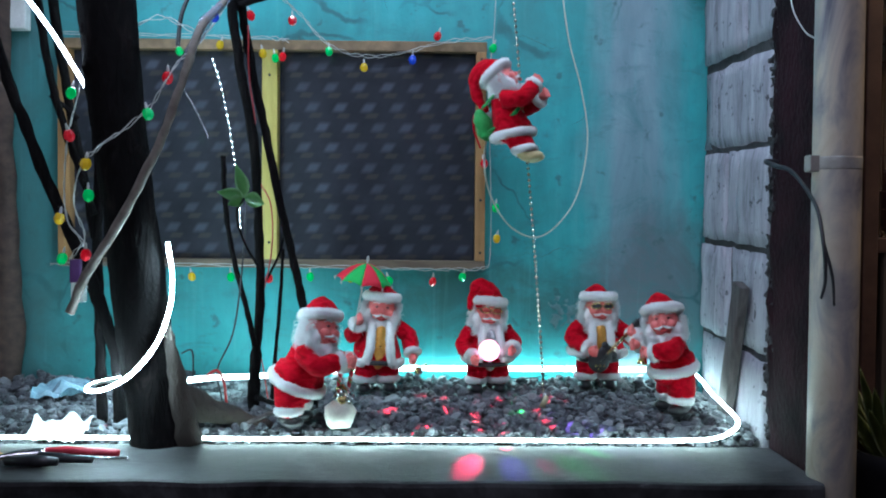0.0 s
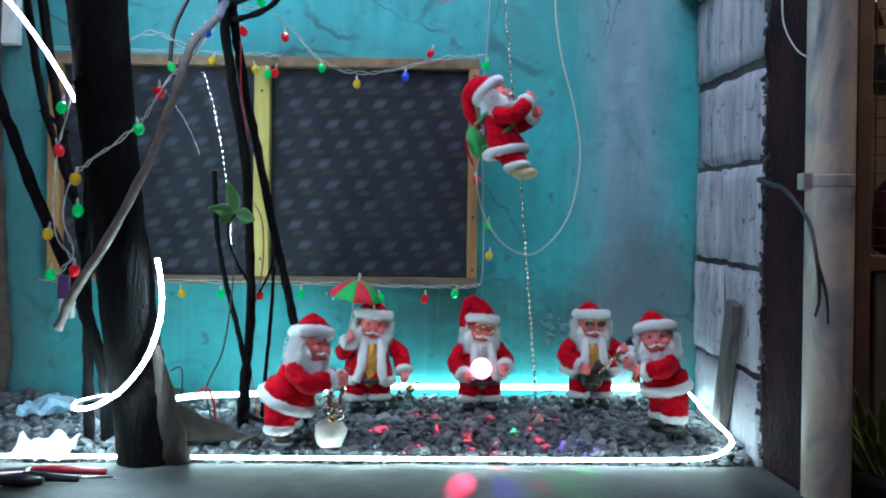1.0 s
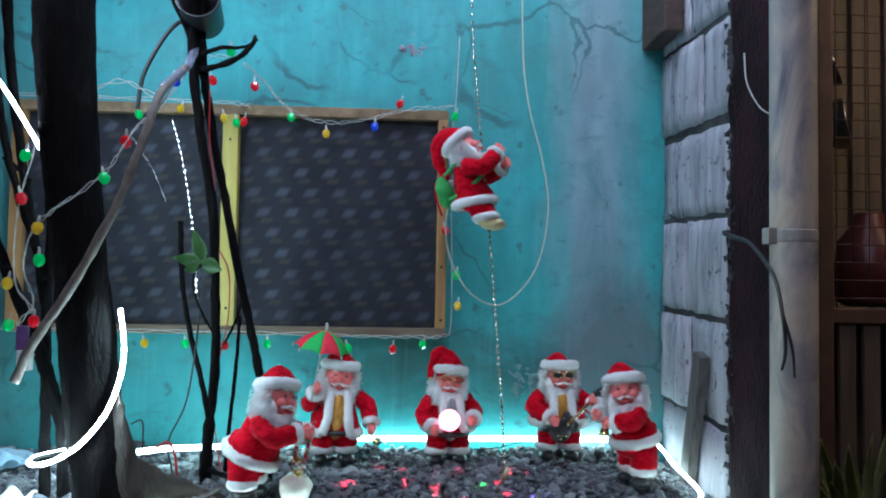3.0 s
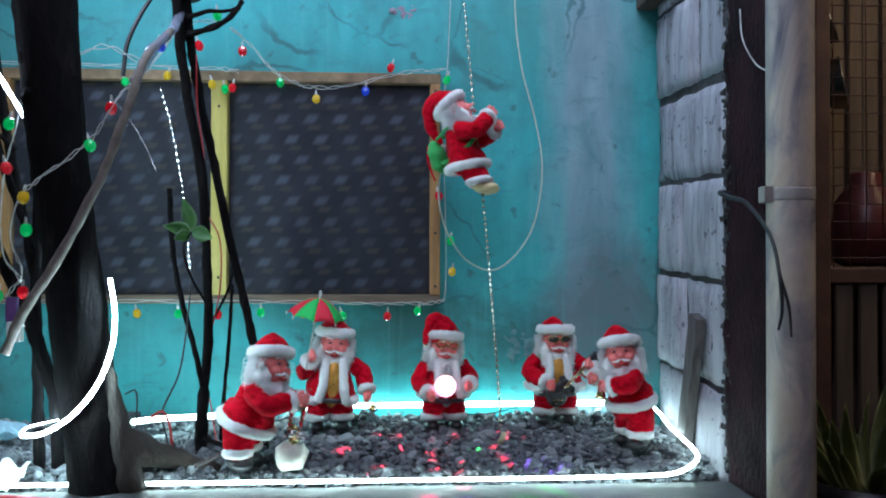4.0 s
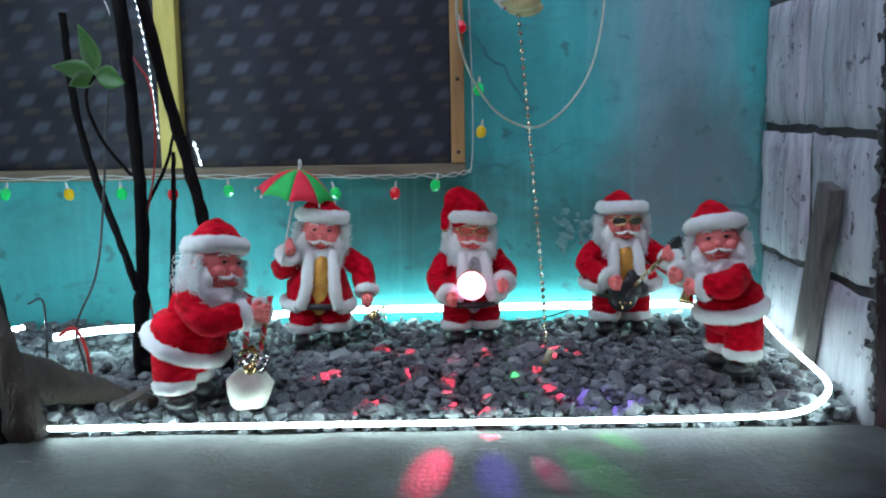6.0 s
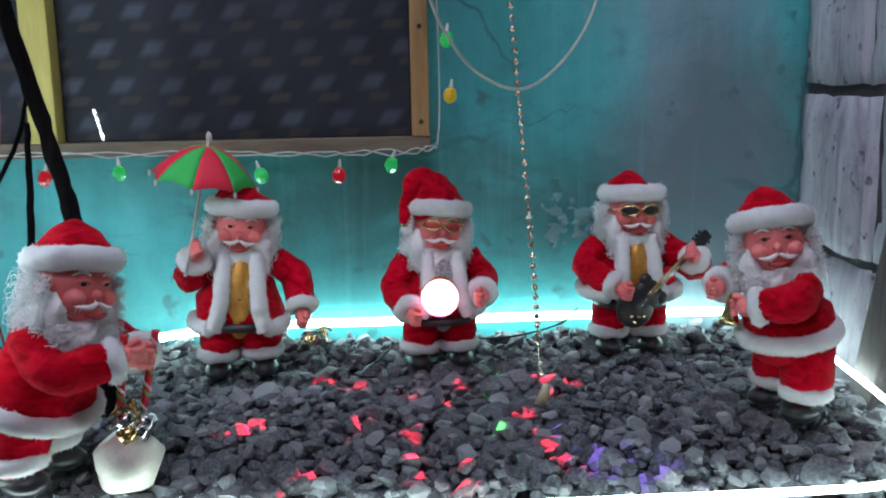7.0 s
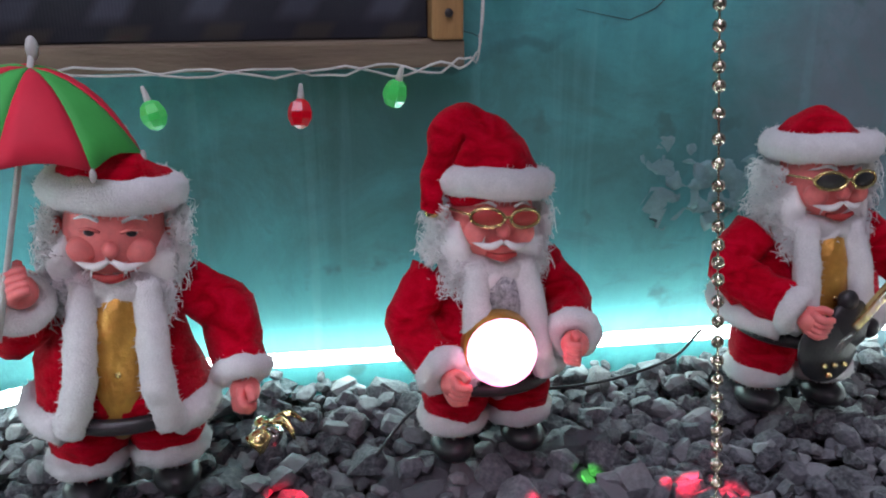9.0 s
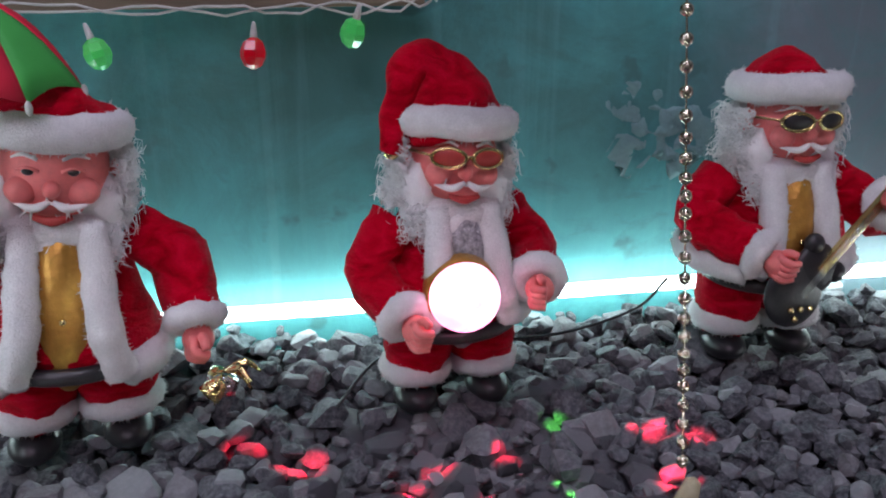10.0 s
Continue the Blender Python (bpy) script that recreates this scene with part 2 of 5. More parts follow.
def ledge_concrete():
    """Trowelled cement, darker and dusty at the front edge."""
    m, nt, p = nodes_of("smooth_cement")
    v = coords(nt)
    big, fine = noise_tex(nt, v, 6, 8, 0.65, 0.4), noise_tex(nt, v, 140, 5, 0.65)
    col = ramp(nt, big, ((0.38, (0.006, 0.0055, 0.0055)), (0.50, (0.022, 0.022, 0.023)), (0.64, (0.072, 0.074, 0.077))))
    col = mix(nt, ramp(nt, noise_tex(nt, v, 16, 8, 0.75, 0.5), ((0.50, 0.0), (0.66, 0.8))), col, (0.028, 0.025, 0.026))
    col = mix(nt, ramp(nt, noise_tex(nt, coords(nt, (2, 14, 1)), 9, 4), ((0.66, 0.0), (0.74, 0.4))), col, (0.26, 0.26, 0.26))
    link(nt, col, p.inputs["Base Color"])
    link(nt, ramp(nt, big, ((0.3, 0.45), (0.7, 0.70))), p.inputs["Roughness"])
    p.inputs["Specular IOR Level"].default_value = 0.3
    bump(nt, p, mix(nt, 0.5, fine, big), 0.7, 0.004)
    return m


def bark():
    m, nt, p = nodes_of("dark_bark")
    v = coords(nt)
    ridges = noise_tex(nt, coords(nt, (1, 1, 0.28)), 38, 8, 0.7, 0.8)
    big = noise_tex(nt, v, 7, 6)
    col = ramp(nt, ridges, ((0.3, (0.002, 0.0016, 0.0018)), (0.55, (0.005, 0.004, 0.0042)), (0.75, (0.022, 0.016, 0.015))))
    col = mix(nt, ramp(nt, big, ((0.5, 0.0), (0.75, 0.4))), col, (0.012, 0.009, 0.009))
    link(nt, col, p.inputs["Base Color"])
    p.inputs["Roughness"].default_value, p.inputs["Specular IOR Level"].default_value = 0.9, 0.1
    bump(nt, p, ridges, 1.0, 0.018)
    return m


def pipe_paint():
    """White plastic pipe, scuffed and smeared with cement."""
    m, nt, p = nodes_of("smeared_pipe_plastic")
    v = coords(nt)
    smear = noise_tex(nt, coords(nt, (3, 3, 1.4)), 4, 7, 0.6, 0.9)
    col = ramp(nt, smear, ((0.34, (0.13, 0.13, 0.16)), (0.43, (0.31, 0.29, 0.28)), (0.58, (0.54, 0.47, 0.37)), (0.75, (0.40, 0.31, 0.21))))
    col = mix(nt, ramp(nt, noise_tex(nt, coords(nt, (6, 6, 1)), 14, 5), ((0.58, 0.0), (0.7, 0.5))), col, (0.30, 0.28, 0.27))
    link(nt, col, p.inputs["Base Color"])
    p.inputs["Roughness"].default_value = 0.38
    bump(nt, p, smear, 0.2, 0.002)
    return m


def umbrella_cloth(name, c):
    m, nt, p = nodes_of(name)
    v = coords(nt)
    col = mix(nt, ramp(nt, noise_tex(nt, v, 30, 4), ((0.35, 0.0), (0.7, 0.35))), c, tuple(0.6 * k for k in c))
    link(nt, col, p.inputs["Base Color"])
    p.inputs["Roughness"].default_value, p.inputs["Specular IOR Level"].default_value = 0.6, 0.2
    p.inputs["Transmission Weight"].default_value = 0.0
    bump(nt, p, noise_tex(nt, v, 400, 2), 0.2, 0.0004)
    return m


def bulb_plastic(name, c, glow=0.0):
    m, nt, p = nodes_of(name)
    p.inputs["Base Color"].default_value = (*c, 1)
    p.inputs["Roughness"].default_value = 0.18
    p.inputs["Transmission Weight"].default_value = 0.2
    p.inputs["Emission Color"].default_value = (*c, 1)
    p.inputs["Emission Strength"].default_value = glow
    return m


def velvet():
    """Crushed red velvet with soft creases."""
    m, nt, p = nodes_of("red_plush")
    v = coords(nt)
    crease = noise_tex(nt, coords(nt, (1, 1, 1.8)), 46, 4, 0.55, 1.2)
    pile = noise_tex(nt, v, 900, 3, 0.6)
    col = ramp(nt, crease, ((0.30, (0.30, 0.001, 0.006)), (0.5, (0.56, 0.002, 0.014)), (0.72, (0.72, 0.006, 0.030))))
    col = mix(nt, ramp(nt, pile, ((0.4, 0.0), (0.75, 0.35))), col, (0.25, 0.001, 0.006))
    link(nt, col, p.inputs["Base Color"])
    p.inputs["Roughness"].default_value, p.inputs["Specular IOR Level"].default_value = 0.9, 0.06
    p.inputs["Sheen Weight"].default_value, p.inputs["Sheen Roughness"].default_value = 0.06, 0.4
    bump(nt, p, mix(nt, 0.25, crease, pile), 0.8, 0.005)
    return m


M_WALL, M_BLOCK, M_PANEL, M_STONE, M_LEDGE, M_BARK, M_PIPE = wall_paint(), block_concrete(), woven_panel(), stone(), ledge_concrete(), bark(), pipe_paint()
M_MORTAR = plain("dark_mortar", (0.025, 0.025, 0.028), (0.085, 0.082, 0.085), 18, 0.95, relief=0.9, depth=0.006)
M_MAROON = plain("maroon_pillar_paint", (0.007, 0.004, 0.005), (0.036, 0.012, 0.017), 11, 0.85, gloss=0.12, stretch=(1, 1, 0.8), relief=0.8, depth=0.006)
M_SOIL = plain("dark_soil", (0.02, 0.02, 0.022), (0.06, 0.055, 0.05), 30, 0.95, relief=0.9, depth=0.006)
M_WOOD = plain("tan_frame_wood", (0.13, 0.085, 0.045), (0.32, 0.21, 0.11), 10, 0.6, stretch=(3, 3, 3), relief=0.3)
M_WOOD_V = plain("upright_frame_wood", (0.22, 0.11, 0.04), (0.42, 0.235, 0.09), 10, 0.55, stretch=(5, 5, 0.6), relief=0.3)
M_WOOD_DARK = plain("weathered_rail_wood", (0.09, 0.065, 0.045), (0.24, 0.18, 0.12), 10, 0.7, stretch=(0.6, 5, 5), relief=0.4)
M_YELLOW = plain("yellow_painted_wood", (0.42, 0.34, 0.07), (0.60, 0.50, 0.14), 12, 0.5, stretch=(4, 4, 0.6), relief=0.2)
M_OLDWOOD = plain("grey_old_wood", (0.06, 0.05, 0.05), (0.17, 0.15, 0.145), 14, 0.85, stretch=(5, 5, 0.5), relief=0.7, depth=0.004)
M_BROWNWOOD = plain("brown_old_wood", (0.035, 0.02, 0.016), (0.085, 0.05, 0.038), 14, 0.8, stretch=(4, 1, 4), relief=0.5)
M_RED = velvet()
M_WHITE = plain("white_plush", (0.80, 0.80, 0.80), (0.90, 0.90, 0.90), 120, 0.95, relief=0.9, depth=0.002, fine=8, sheen=0.15, gloss=0.1)
M_HAIR = plain("white_curly_hair", (0.86, 0.86, 0.86), (0.93, 0.93, 0.93), 200, 0.55, relief=0.4, sheen=0.3)
M_SKIN = plain("pink_doll_vinyl", (0.85, 0.18, 0.17), (0.93, 0.245, 0.225), 30, 0.5, relief=0.05)
M_LIP = plain("red_vinyl", (0.42, 0.03, 0.03), (0.5, 0.05, 0.04), 60, 0.45, relief=0.05)
M_BLACK = plain("black_plastic", (0.010, 0.010, 0.012), (0.025, 0.025, 0.028), 60, 0.35, relief=0.15)
M_GOLDCLOTH = plain("gold_foil_cloth", (0.50, 0.22, 0.04), (0.78, 0.42, 0.09), 55, 0.35, 0.6, relief=0.5, depth=0.003, fine=3)
M_CHAIN = plain("pale_gold_metal", (0.62, 0.56, 0.42), (0.80, 0.74, 0.58), 50, 0.22, 1.0, relief=0.1)
M_ROOT = plain("brown_root_bark", (0.015, 0.011, 0.008), (0.055, 0.040, 0.030), 26, 0.85, stretch=(1, 1, 0.4), relief=0.8, depth=0.005)
M_GOLD = plain("gold_metal", (0.75, 0.55, 0.22), (0.88, 0.72, 0.36), 50, 0.22, 1.0, relief=0.1)
M_SILVER = plain("silver_glitter_cloth", (0.22, 0.22, 0.25), (0.85, 0.85, 0.90), 350, 0.3, 0.8, relief=0.9, depth=0.002, fine=3)
M_STEEL = plain("bright_metal", (0.55, 0.55, 0.55), (0.75, 0.75, 0.75), 50, 0.22, 1.0, relief=0.1)
M_PAN = plain("dull_aluminium", (0.34, 0.33, 0.31), (0.5, 0.49, 0.46), 20, 0.35, 1.0, relief=0.2)
M_GREENBAG = plain("green_felt", (0.02, 0.26, 0.05), (0.04, 0.40, 0.09), 60, 0.8, relief=0.3, sheen=0.2)
M_CREAM = plain("cream_satin", (0.62, 0.60, 0.50), (0.80, 0.78, 0.68), 30, 0.35, relief=0.2, sheen=0.2)
M_UMB_RED, M_UMB_GREEN = umbrella_cloth("red_nylon", (0.72, 0.03, 0.06)), umbrella_cloth("green_nylon", (0.03, 0.42, 0.09))
M_WIRE_W = plain("white_cable", (0.42, 0.42, 0.40), (0.58, 0.58, 0.55), 60, 0.45, relief=0.1)
M_WIRE_C = plain("clear_cable", (0.42, 0.45, 0.38), (0.58, 0.60, 0.50), 60, 0.35, relief=0.1)
M_WIRE_B = plain("black_cable", (0.012, 0.012, 0.014), (0.03, 0.03, 0.035), 60, 0.45, relief=0.1)
M_WIRE_R = plain("red_cable", (0.40, 0.02, 0.02), (0.5, 0.04, 0.04), 60, 0.4, relief=0.1)
M_LEAF = plain("green_leaf", (0.04, 0.13, 0.03), (0.09, 0.24, 0.05), 30, 0.45, relief=0.2)
M_LEAF2 = plain("yellowing_leaf", (0.06, 0.10, 0.02), (0.20, 0.21, 0.06), 14, 0.5, relief=0.2)
M_RUST = plain("brown_painted_steel", (0.075, 0.035, 0.022), (0.15, 0.075, 0.045), 20, 0.6, relief=0.3)
M_SIDING = plain("brown_siding", (0.07, 0.05, 0.032), (0.14, 0.10, 0.065), 8, 0.7, stretch=(6, 6, 0.5), relief=0.3)
M_JAR = plain("dark_red_plastic", (0.07, 0.012, 0.012), (0.13, 0.03, 0.028), 20, 0.35, relief=0.1)
M_PAPER = plain("crumpled_paper", (0.62, 0.62, 0.60), (0.80, 0.80, 0.78), 25, 0.8, relief=0.4)
M_BLUEBAG = plain("blue_plastic_bag", (0.20, 0.38, 0.48), (0.40, 0.58, 0.66), 20, 0.35, relief=0.6, depth=0.004, fine=3)
M_GROUND = plain("yard_concrete", (0.07, 0.065, 0.06), (0.15, 0.14, 0.13), 4, 0.9, relief=0.6, depth=0.008)
M_CLOSING = plain("closing_wall_paint", (0.30, 0.28, 0.25), (0.42, 0.40, 0.36), 5, 0.8, relief=0.4, depth=0.006)
M_TAPE = plain("clear_packing_tape", (0.22, 0.23, 0.32), (0.42, 0.44, 0.56), 30, 0.2, relief=0.5, depth=0.003, fine=3)
tape_shader = M_TAPE.node_tree.nodes["Principled BSDF"]
tape_shader.inputs["Alpha"].default_value = 0.42
M_REDTOOL = plain("red_handle_rubber", (0.34, 0.015, 0.03), (0.46, 0.03, 0.05), 40, 0.4, relief=0.1)
M_ORANGE = plain("orange_handle_plastic", (0.55, 0.24, 0.03), (0.65, 0.32, 0.06), 40, 0.4, relief=0.1)
M_LED_W = glowing("white_light_strip", (0.72, 1.0, 0.95), 27.0)
M_LED_BACK = glowing("wall_light_strip", (0.62, 1.0, 0.95), 21.0)
M_LED_B = glowing("cool_light_strip", (0.66, 0.94, 1.0), 90.0)
M_LED_CHIP = glowing("bright_light_chips", (0.66, 0.94, 1.0), 560.0)
M_LED_TOP = glowing("upper_light_strip", (0.72, 0.84, 1.0), 30.0)
M_DRUM = glowing("lit_drum_skin", (1.0, 0.50, 0.76), 3.6)
drum_tree = M_DRUM.node_tree
link(drum_tree, ramp(drum_tree, noise_tex(drum_tree, coords(drum_tree), 70, 3, 0.6, 0.8), ((0.35, (1.0, 0.22, 0.50)), (0.55, (1.0, 0.55, 0.78)), (0.7, (1.0, 0.80, 0.85)))), drum_tree.nodes["Principled BSDF"].inputs["Emission Color"])
M_BULB = {"green": bulb_plastic("green_bulb", (0.005, 0.42, 0.09), 0.35), "red": bulb_plastic("red_bulb", (0.48, 0.004, 0.012), 0.25),
          "yellow": bulb_plastic("yellow_bulb", (0.48, 0.32, 0.01), 0.2), "blue": bulb_plastic("blue_bulb", (0.01, 0.05, 0.50), 0.4)}


# ---- mesh helpers ----
def world_of(ob):
    up = world_of(ob.parent) @ ob.matrix_parent_inverse if ob.parent else Matrix()
    return up @ ob.matrix_basis


def part(name, bm, material, parent=None, label=""):
    """Links a bmesh as one mesh object, under a thing or a part. material: one, or a list for a mesh of several."""
    me = bpy.data.meshes.new(name)
    bm.normal_update()
    bm.to_mesh(me)
    bm.free()
    for m in (material if isinstance(material, list) else [material]):
        me.materials.append(m)
    ob = new(name, me)
    if parent is not None:
        ob.parent = parent
        ob.matrix_parent_inverse = world_of(parent).inverted()
    if label:
        ob["label"] = label
    return ob


def empty(name, m=None, **tags):
    ob = new(name)
    ob.empty_display_size = 0.02
    if m is not None:
        ob.matrix_world = m
    return tagged(ob, **tags)


def box(bm, lo, hi, mi=0, bevel=0.0, m=None):
    r = bmesh.ops.create_cube(bm, size=1.0)
    vs = r["verts"]
    for v in vs:
        v.co = Vector([l + (c + 0.5) * (h - l) for c, l, h in zip(v.co, lo, hi)])
    if bevel:
        es = list({e for v in vs for e in v.link_edges})
        vs = bmesh.ops.bevel(bm, geom=es, offset=bevel, segments=2, profile=0.6, affect="EDGES")["verts"]
    if m is not None:
        bmesh.ops.transform(bm, matrix=m, verts=vs)
    for f in {f for v in vs for f in v.link_faces}:
        f.material_index = mi
    return vs


def ball(bm, c, r, mi=0, seg=16, rings=10, m=None):
    vs = bmesh.ops.create_uvsphere(bm, u_segments=seg, v_segments=rings, radius=1.0)["verts"]
    r = (r, r, r) if isinstance(r, (int, float)) else r
    t = Matrix.Translation(c) @ (m.to_4x4() if m is not None else Matrix()) @ Matrix.Diagonal((*r, 1))
    bmesh.ops.transform(bm, matrix=t, verts=vs)
    for f in {f for v in vs for f in v.link_faces}:
        f.material_index, f.smooth = mi, True
    return vs


def spline(pts, n=6):
    """Points of a smooth curve through pts."""
    pts = [Vector(p) for p in pts]
    ext = [2 * pts[0] - pts[1], *pts, 2 * pts[-1] - pts[-2]]
    out = []
    for i in range(1, len(ext) - 2):
        a, b, c, d = ext[i - 1:i + 3]
        for k in range(n):
            t = k / n
            out.append(0.5 * (2 * b + (c - a) * t + (2 * a - 5 * b + 4 * c - d) * t * t + (3 * b - a - 3 * c + d) * t ** 3))
    return out + [pts[-1]]


def tube(bm, pts, radii, mi=0, seg=8, closed=False, flat=1.0, cap=True, rough=0.0):
    """A tube through pts. radii: one, or as many as wished, spread evenly. flat squashes it sideways."""
    pts = [Vector(p) for p in pts]
    n = len(pts)
    rr = np.interp(np.linspace(0, 1, n), np.linspace(0, 1, len(radii)), radii) if isinstance(radii, (list, tuple)) else [radii] * n
    rings, up = [], None
    for i, p in enumerate(pts):
        a, b = (pts[i - 1], pts[(i + 1) % n]) if closed else (pts[max(i - 1, 0)], pts[min(i + 1, n - 1)])
        t = (b - a).normalized()
        if up is None:
            up = t.orthogonal().normalized()
        up = (up - t * up.dot(t)).normalized()
        side = t.cross(up)
        ring = []
        for k in range(seg):
            w = 2 * math.pi * k / seg
            off = (up * math.cos(w) + side * math.sin(w) * flat) * rr[i]
            if rough:
                off *= 1 + rough * noise.noise((p + off) * (1.1 / max(rr[i], 1e-4)))
            ring.append(bm.verts.new(p + off))
        rings.append(ring)
    faces = []
    for i in range(n if closed else n - 1):
        a, b = rings[i], rings[(i + 1) % n]
        for k in range(seg):
            faces.append(bm.faces.new((a[k], a[(k + 1) % seg], b[(k + 1) % seg], b[k])))
    if cap and not closed:
        faces += [bm.faces.new(rings[0][::-1]), bm.faces.new(rings[-1])]
    for f in faces:
        f.material_index, f.smooth = mi, True
    return [v for r in rings for v in r]


def loop(c, rx, ry, n=28, m=None):
    """Points of an ellipse about c, lying flat unless m turns it."""
    pts = [Vector((rx * math.cos(2 * math.pi * k / n), ry * math.sin(2 * math.pi * k / n), 0)) for k in range(n)]
    return [Vector(c) + (m @ p if m is not None else p) for p in pts]


def lathe(bm, profile, mi=0, seg=20, m=None, squash=1.0):
    """A turned shape about z: profile of (radius, height)."""
    rings = []
    for r, z in profile:
        rings.append([bm.verts.new((r * math.cos(2 * math.pi * k / seg), squash * r * math.sin(2 * math.pi * k / seg), z)) for k in range(seg)])
    for a, b in zip(rings, rings[1:]):
        for k in range(seg):
            f = bm.faces.new((a[k], a[(k + 1) % seg], b[(k + 1) % seg], b[k]))
            f.material_index, f.smooth = mi, True
    for r, rev in ((rings[0], True), (rings[-1], False)):
        f = bm.faces.new(r[::-1] if rev else r)
        f.material_index = mi
    vs = [v for r in rings for v in r]
    if m is not None:
        bmesh.ops.transform(bm, matrix=m, verts=vs)
    return vs


def lump(vs, amp, scale):
    for v in vs:
        v.co += Vector((noise.noise(v.co * scale), noise.noise(v.co * scale + Vector((7, 1, 3))), noise.noise(v.co * scale + Vector((2, 9, 5))))) * amp


def fuzz(bm, mi, count, length, rng):
    """Short hairs standing off the faces of one material."""
    faces = [f for f in bm.faces if f.material_index == mi]
    areas = np.cumsum([f.calc_area() for f in faces])
    for _ in range(count):
        f = faces[min(int(np.searchsorted(areas, rng.random() * areas[-1])), len(faces) - 1)]
        a, b, c = (f.verts[i].co for i in (0, 1, 2))
        u, v = rng.random(), rng.random()
        p = a.lerp(b, u).lerp(c, v)
        n = f.normal if f.normal.length > 0 else Vector((0, 0, 1))
        tip = p + (n + Vector((rng.uniform(-1, 1), rng.uniform(-1, 1), rng.uniform(-1, 0.6))) * 0.7).normalized() * length * rng.uniform(0.5, 1.2)
        s = n.orthogonal().normalized() * length * 0.16
        q = n.cross(s)
        base = [bm.verts.new(p - n * 0.0005 + k) for k in (s, -0.5 * s + q, -0.5 * s - q)]
        top = bm.verts.new(tip)
        for i in range(3):
            g = bm.faces.new((base[i], base[(i + 1) % 3], top))
            g.material_index, g.smooth = mi, True


# ---- setting ----
def slab(name, lo, hi, material, bevel=0.0, parent=None, label=""):
    bm = bmesh.new()
    box(bm, lo, hi, 0, bevel)
    return part(name, bm, material, parent, label)


GROUND = -0.42
tagged(slab("ground", (-40, -40, GROUND - 0.1), (40, 40, GROUND), M_GROUND), "dark worn concrete yard in front of the planter", "ground", kind="structure")
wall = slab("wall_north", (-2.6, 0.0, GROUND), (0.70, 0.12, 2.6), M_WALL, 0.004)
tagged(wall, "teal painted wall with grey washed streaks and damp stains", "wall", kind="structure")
# two unseen walls added round the yard for bounced light and reflections
tagged(slab("wall_south", (-3.2, -4.6, GROUND), (3.4, -4.45, 2.4), M_CLOSING), "plain unseen wall added to close the dark yard behind", "wall", kind="structure")
tagged(slab("wall_west", (-2.72, -4.45, GROUND), (-2.6, 0.12, 2.4), M_CLOSING), "plain unseen wall added to close the dark yard sideways", "wall", kind="structure")

# hairline cracks and chipped spots in the wall paint
def wall_cracks():
    rng = random.Random(5)
    bm = bmesh.new()
    for start, step, n in (((-0.13, 1.02), (0.004, -0.022), 9), ((0.22, 0.80), (0.018, -0.004), 6), ((0.35, 0.60), (0.012, 0.002), 5), ((-0.02, 0.98), (-0.012, 0.012), 8),
                           ((0.24, 0.30), (0.016, 0.003), 8), ((-0.30, 0.14), (0.010, -0.006), 6), ((0.10, 0.27), (0.014, 0.002), 7)):
        x, z = start
        pts = []
        for _ in range(n):
            pts.append((x, -0.0002, z))
            x, z = x + step[0] + rng.uniform(-0.008, 0.008), z + step[1] + rng.uniform(-0.008, 0.008)
        tube(bm, pts, [0.0002, 0.0006, 0.0002], 0, 4, flat=1.0)
    return part("crack", bm, M_MORTAR, wall, "hairline cracks in the paint")


wall_cracks()


def flaked_patch(name, centre, spread, count, material, label, seed, big=1.0):
    """A ragged patch where the paint has flaked off."""
    rng = random.Random(seed)
    bm = bmesh.new()
    for k in range(count):
        r = big * rng.uniform(0.004, 0.013) * (1 - 0.4 * k / count)
        c = (centre[0] + rng.gauss(0, spread[0]), 0.0004 * k / count, centre[1] + rng.gauss(0, spread[1]))
        lump(ball(bm, c, (r, 0.0012, r * rng.uniform(0.6, 1.1)), 0, 12, 6), r * 0.7, 90)
    return part(name, bm, material, wall, label)


flaked_patch("chipped_patch", (0.058, 0.93), (0.016, 0.010), 12, plain("pink_old_paint", (0.22, 0.20, 0.26), (0.36, 0.30, 0.36), 40, 0.8), "chipped patch showing old pinkish paint", 3)
flaked_patch("worn_patch", (0.352, 0.156), (0.017, 0.013), 34, plain("grey_bare_render", (0.12, 0.26, 0.27), (0.17, 0.31, 0.32), 40, 0.8), "worn patch of bare grey render", 4, 1.5)

# block wall: mortar core, blocks standing proud
east = slab("wall_east", (0.662, -0.425, GROUND), (0.72, -0.004, 2.6), M_MORTAR)
tagged(east, "bare grey hollow-block wall with rough mortar joints", "wall", kind="structure")


def block(lo, hi, seed):
    bm = bmesh.new()
    box(bm, lo, hi, 0)
    bmesh.ops.subdivide_edges(bm, edges=[e for e in bm.edges if abs(e.verts[0].co.x - e.verts[1].co.x) < 1e-5], cuts=6, use_grid_fill=True)
    for v in bm.verts:
        edge = min(abs(v.co.y - lo[1]), abs(v.co.y - hi[1]), abs(v.co.z - lo[2]), abs(v.co.z - hi[2]))
        k = 0.006 if edge < 0.004 else 0.002
        d = noise.noise_vector(v.co * 28 + Vector((seed, 0, 0)))
        v.co += Vector((d.x * k + (0.004 if edge < 0.004 else 0), d.y * k, d.z * k))
        v.co.z += 0.042 * (v.co.y + 0.2)
    for f in bm.faces:
        f.smooth = True
    ob = part("block", bm, M_BLOCK, east)
    return ob


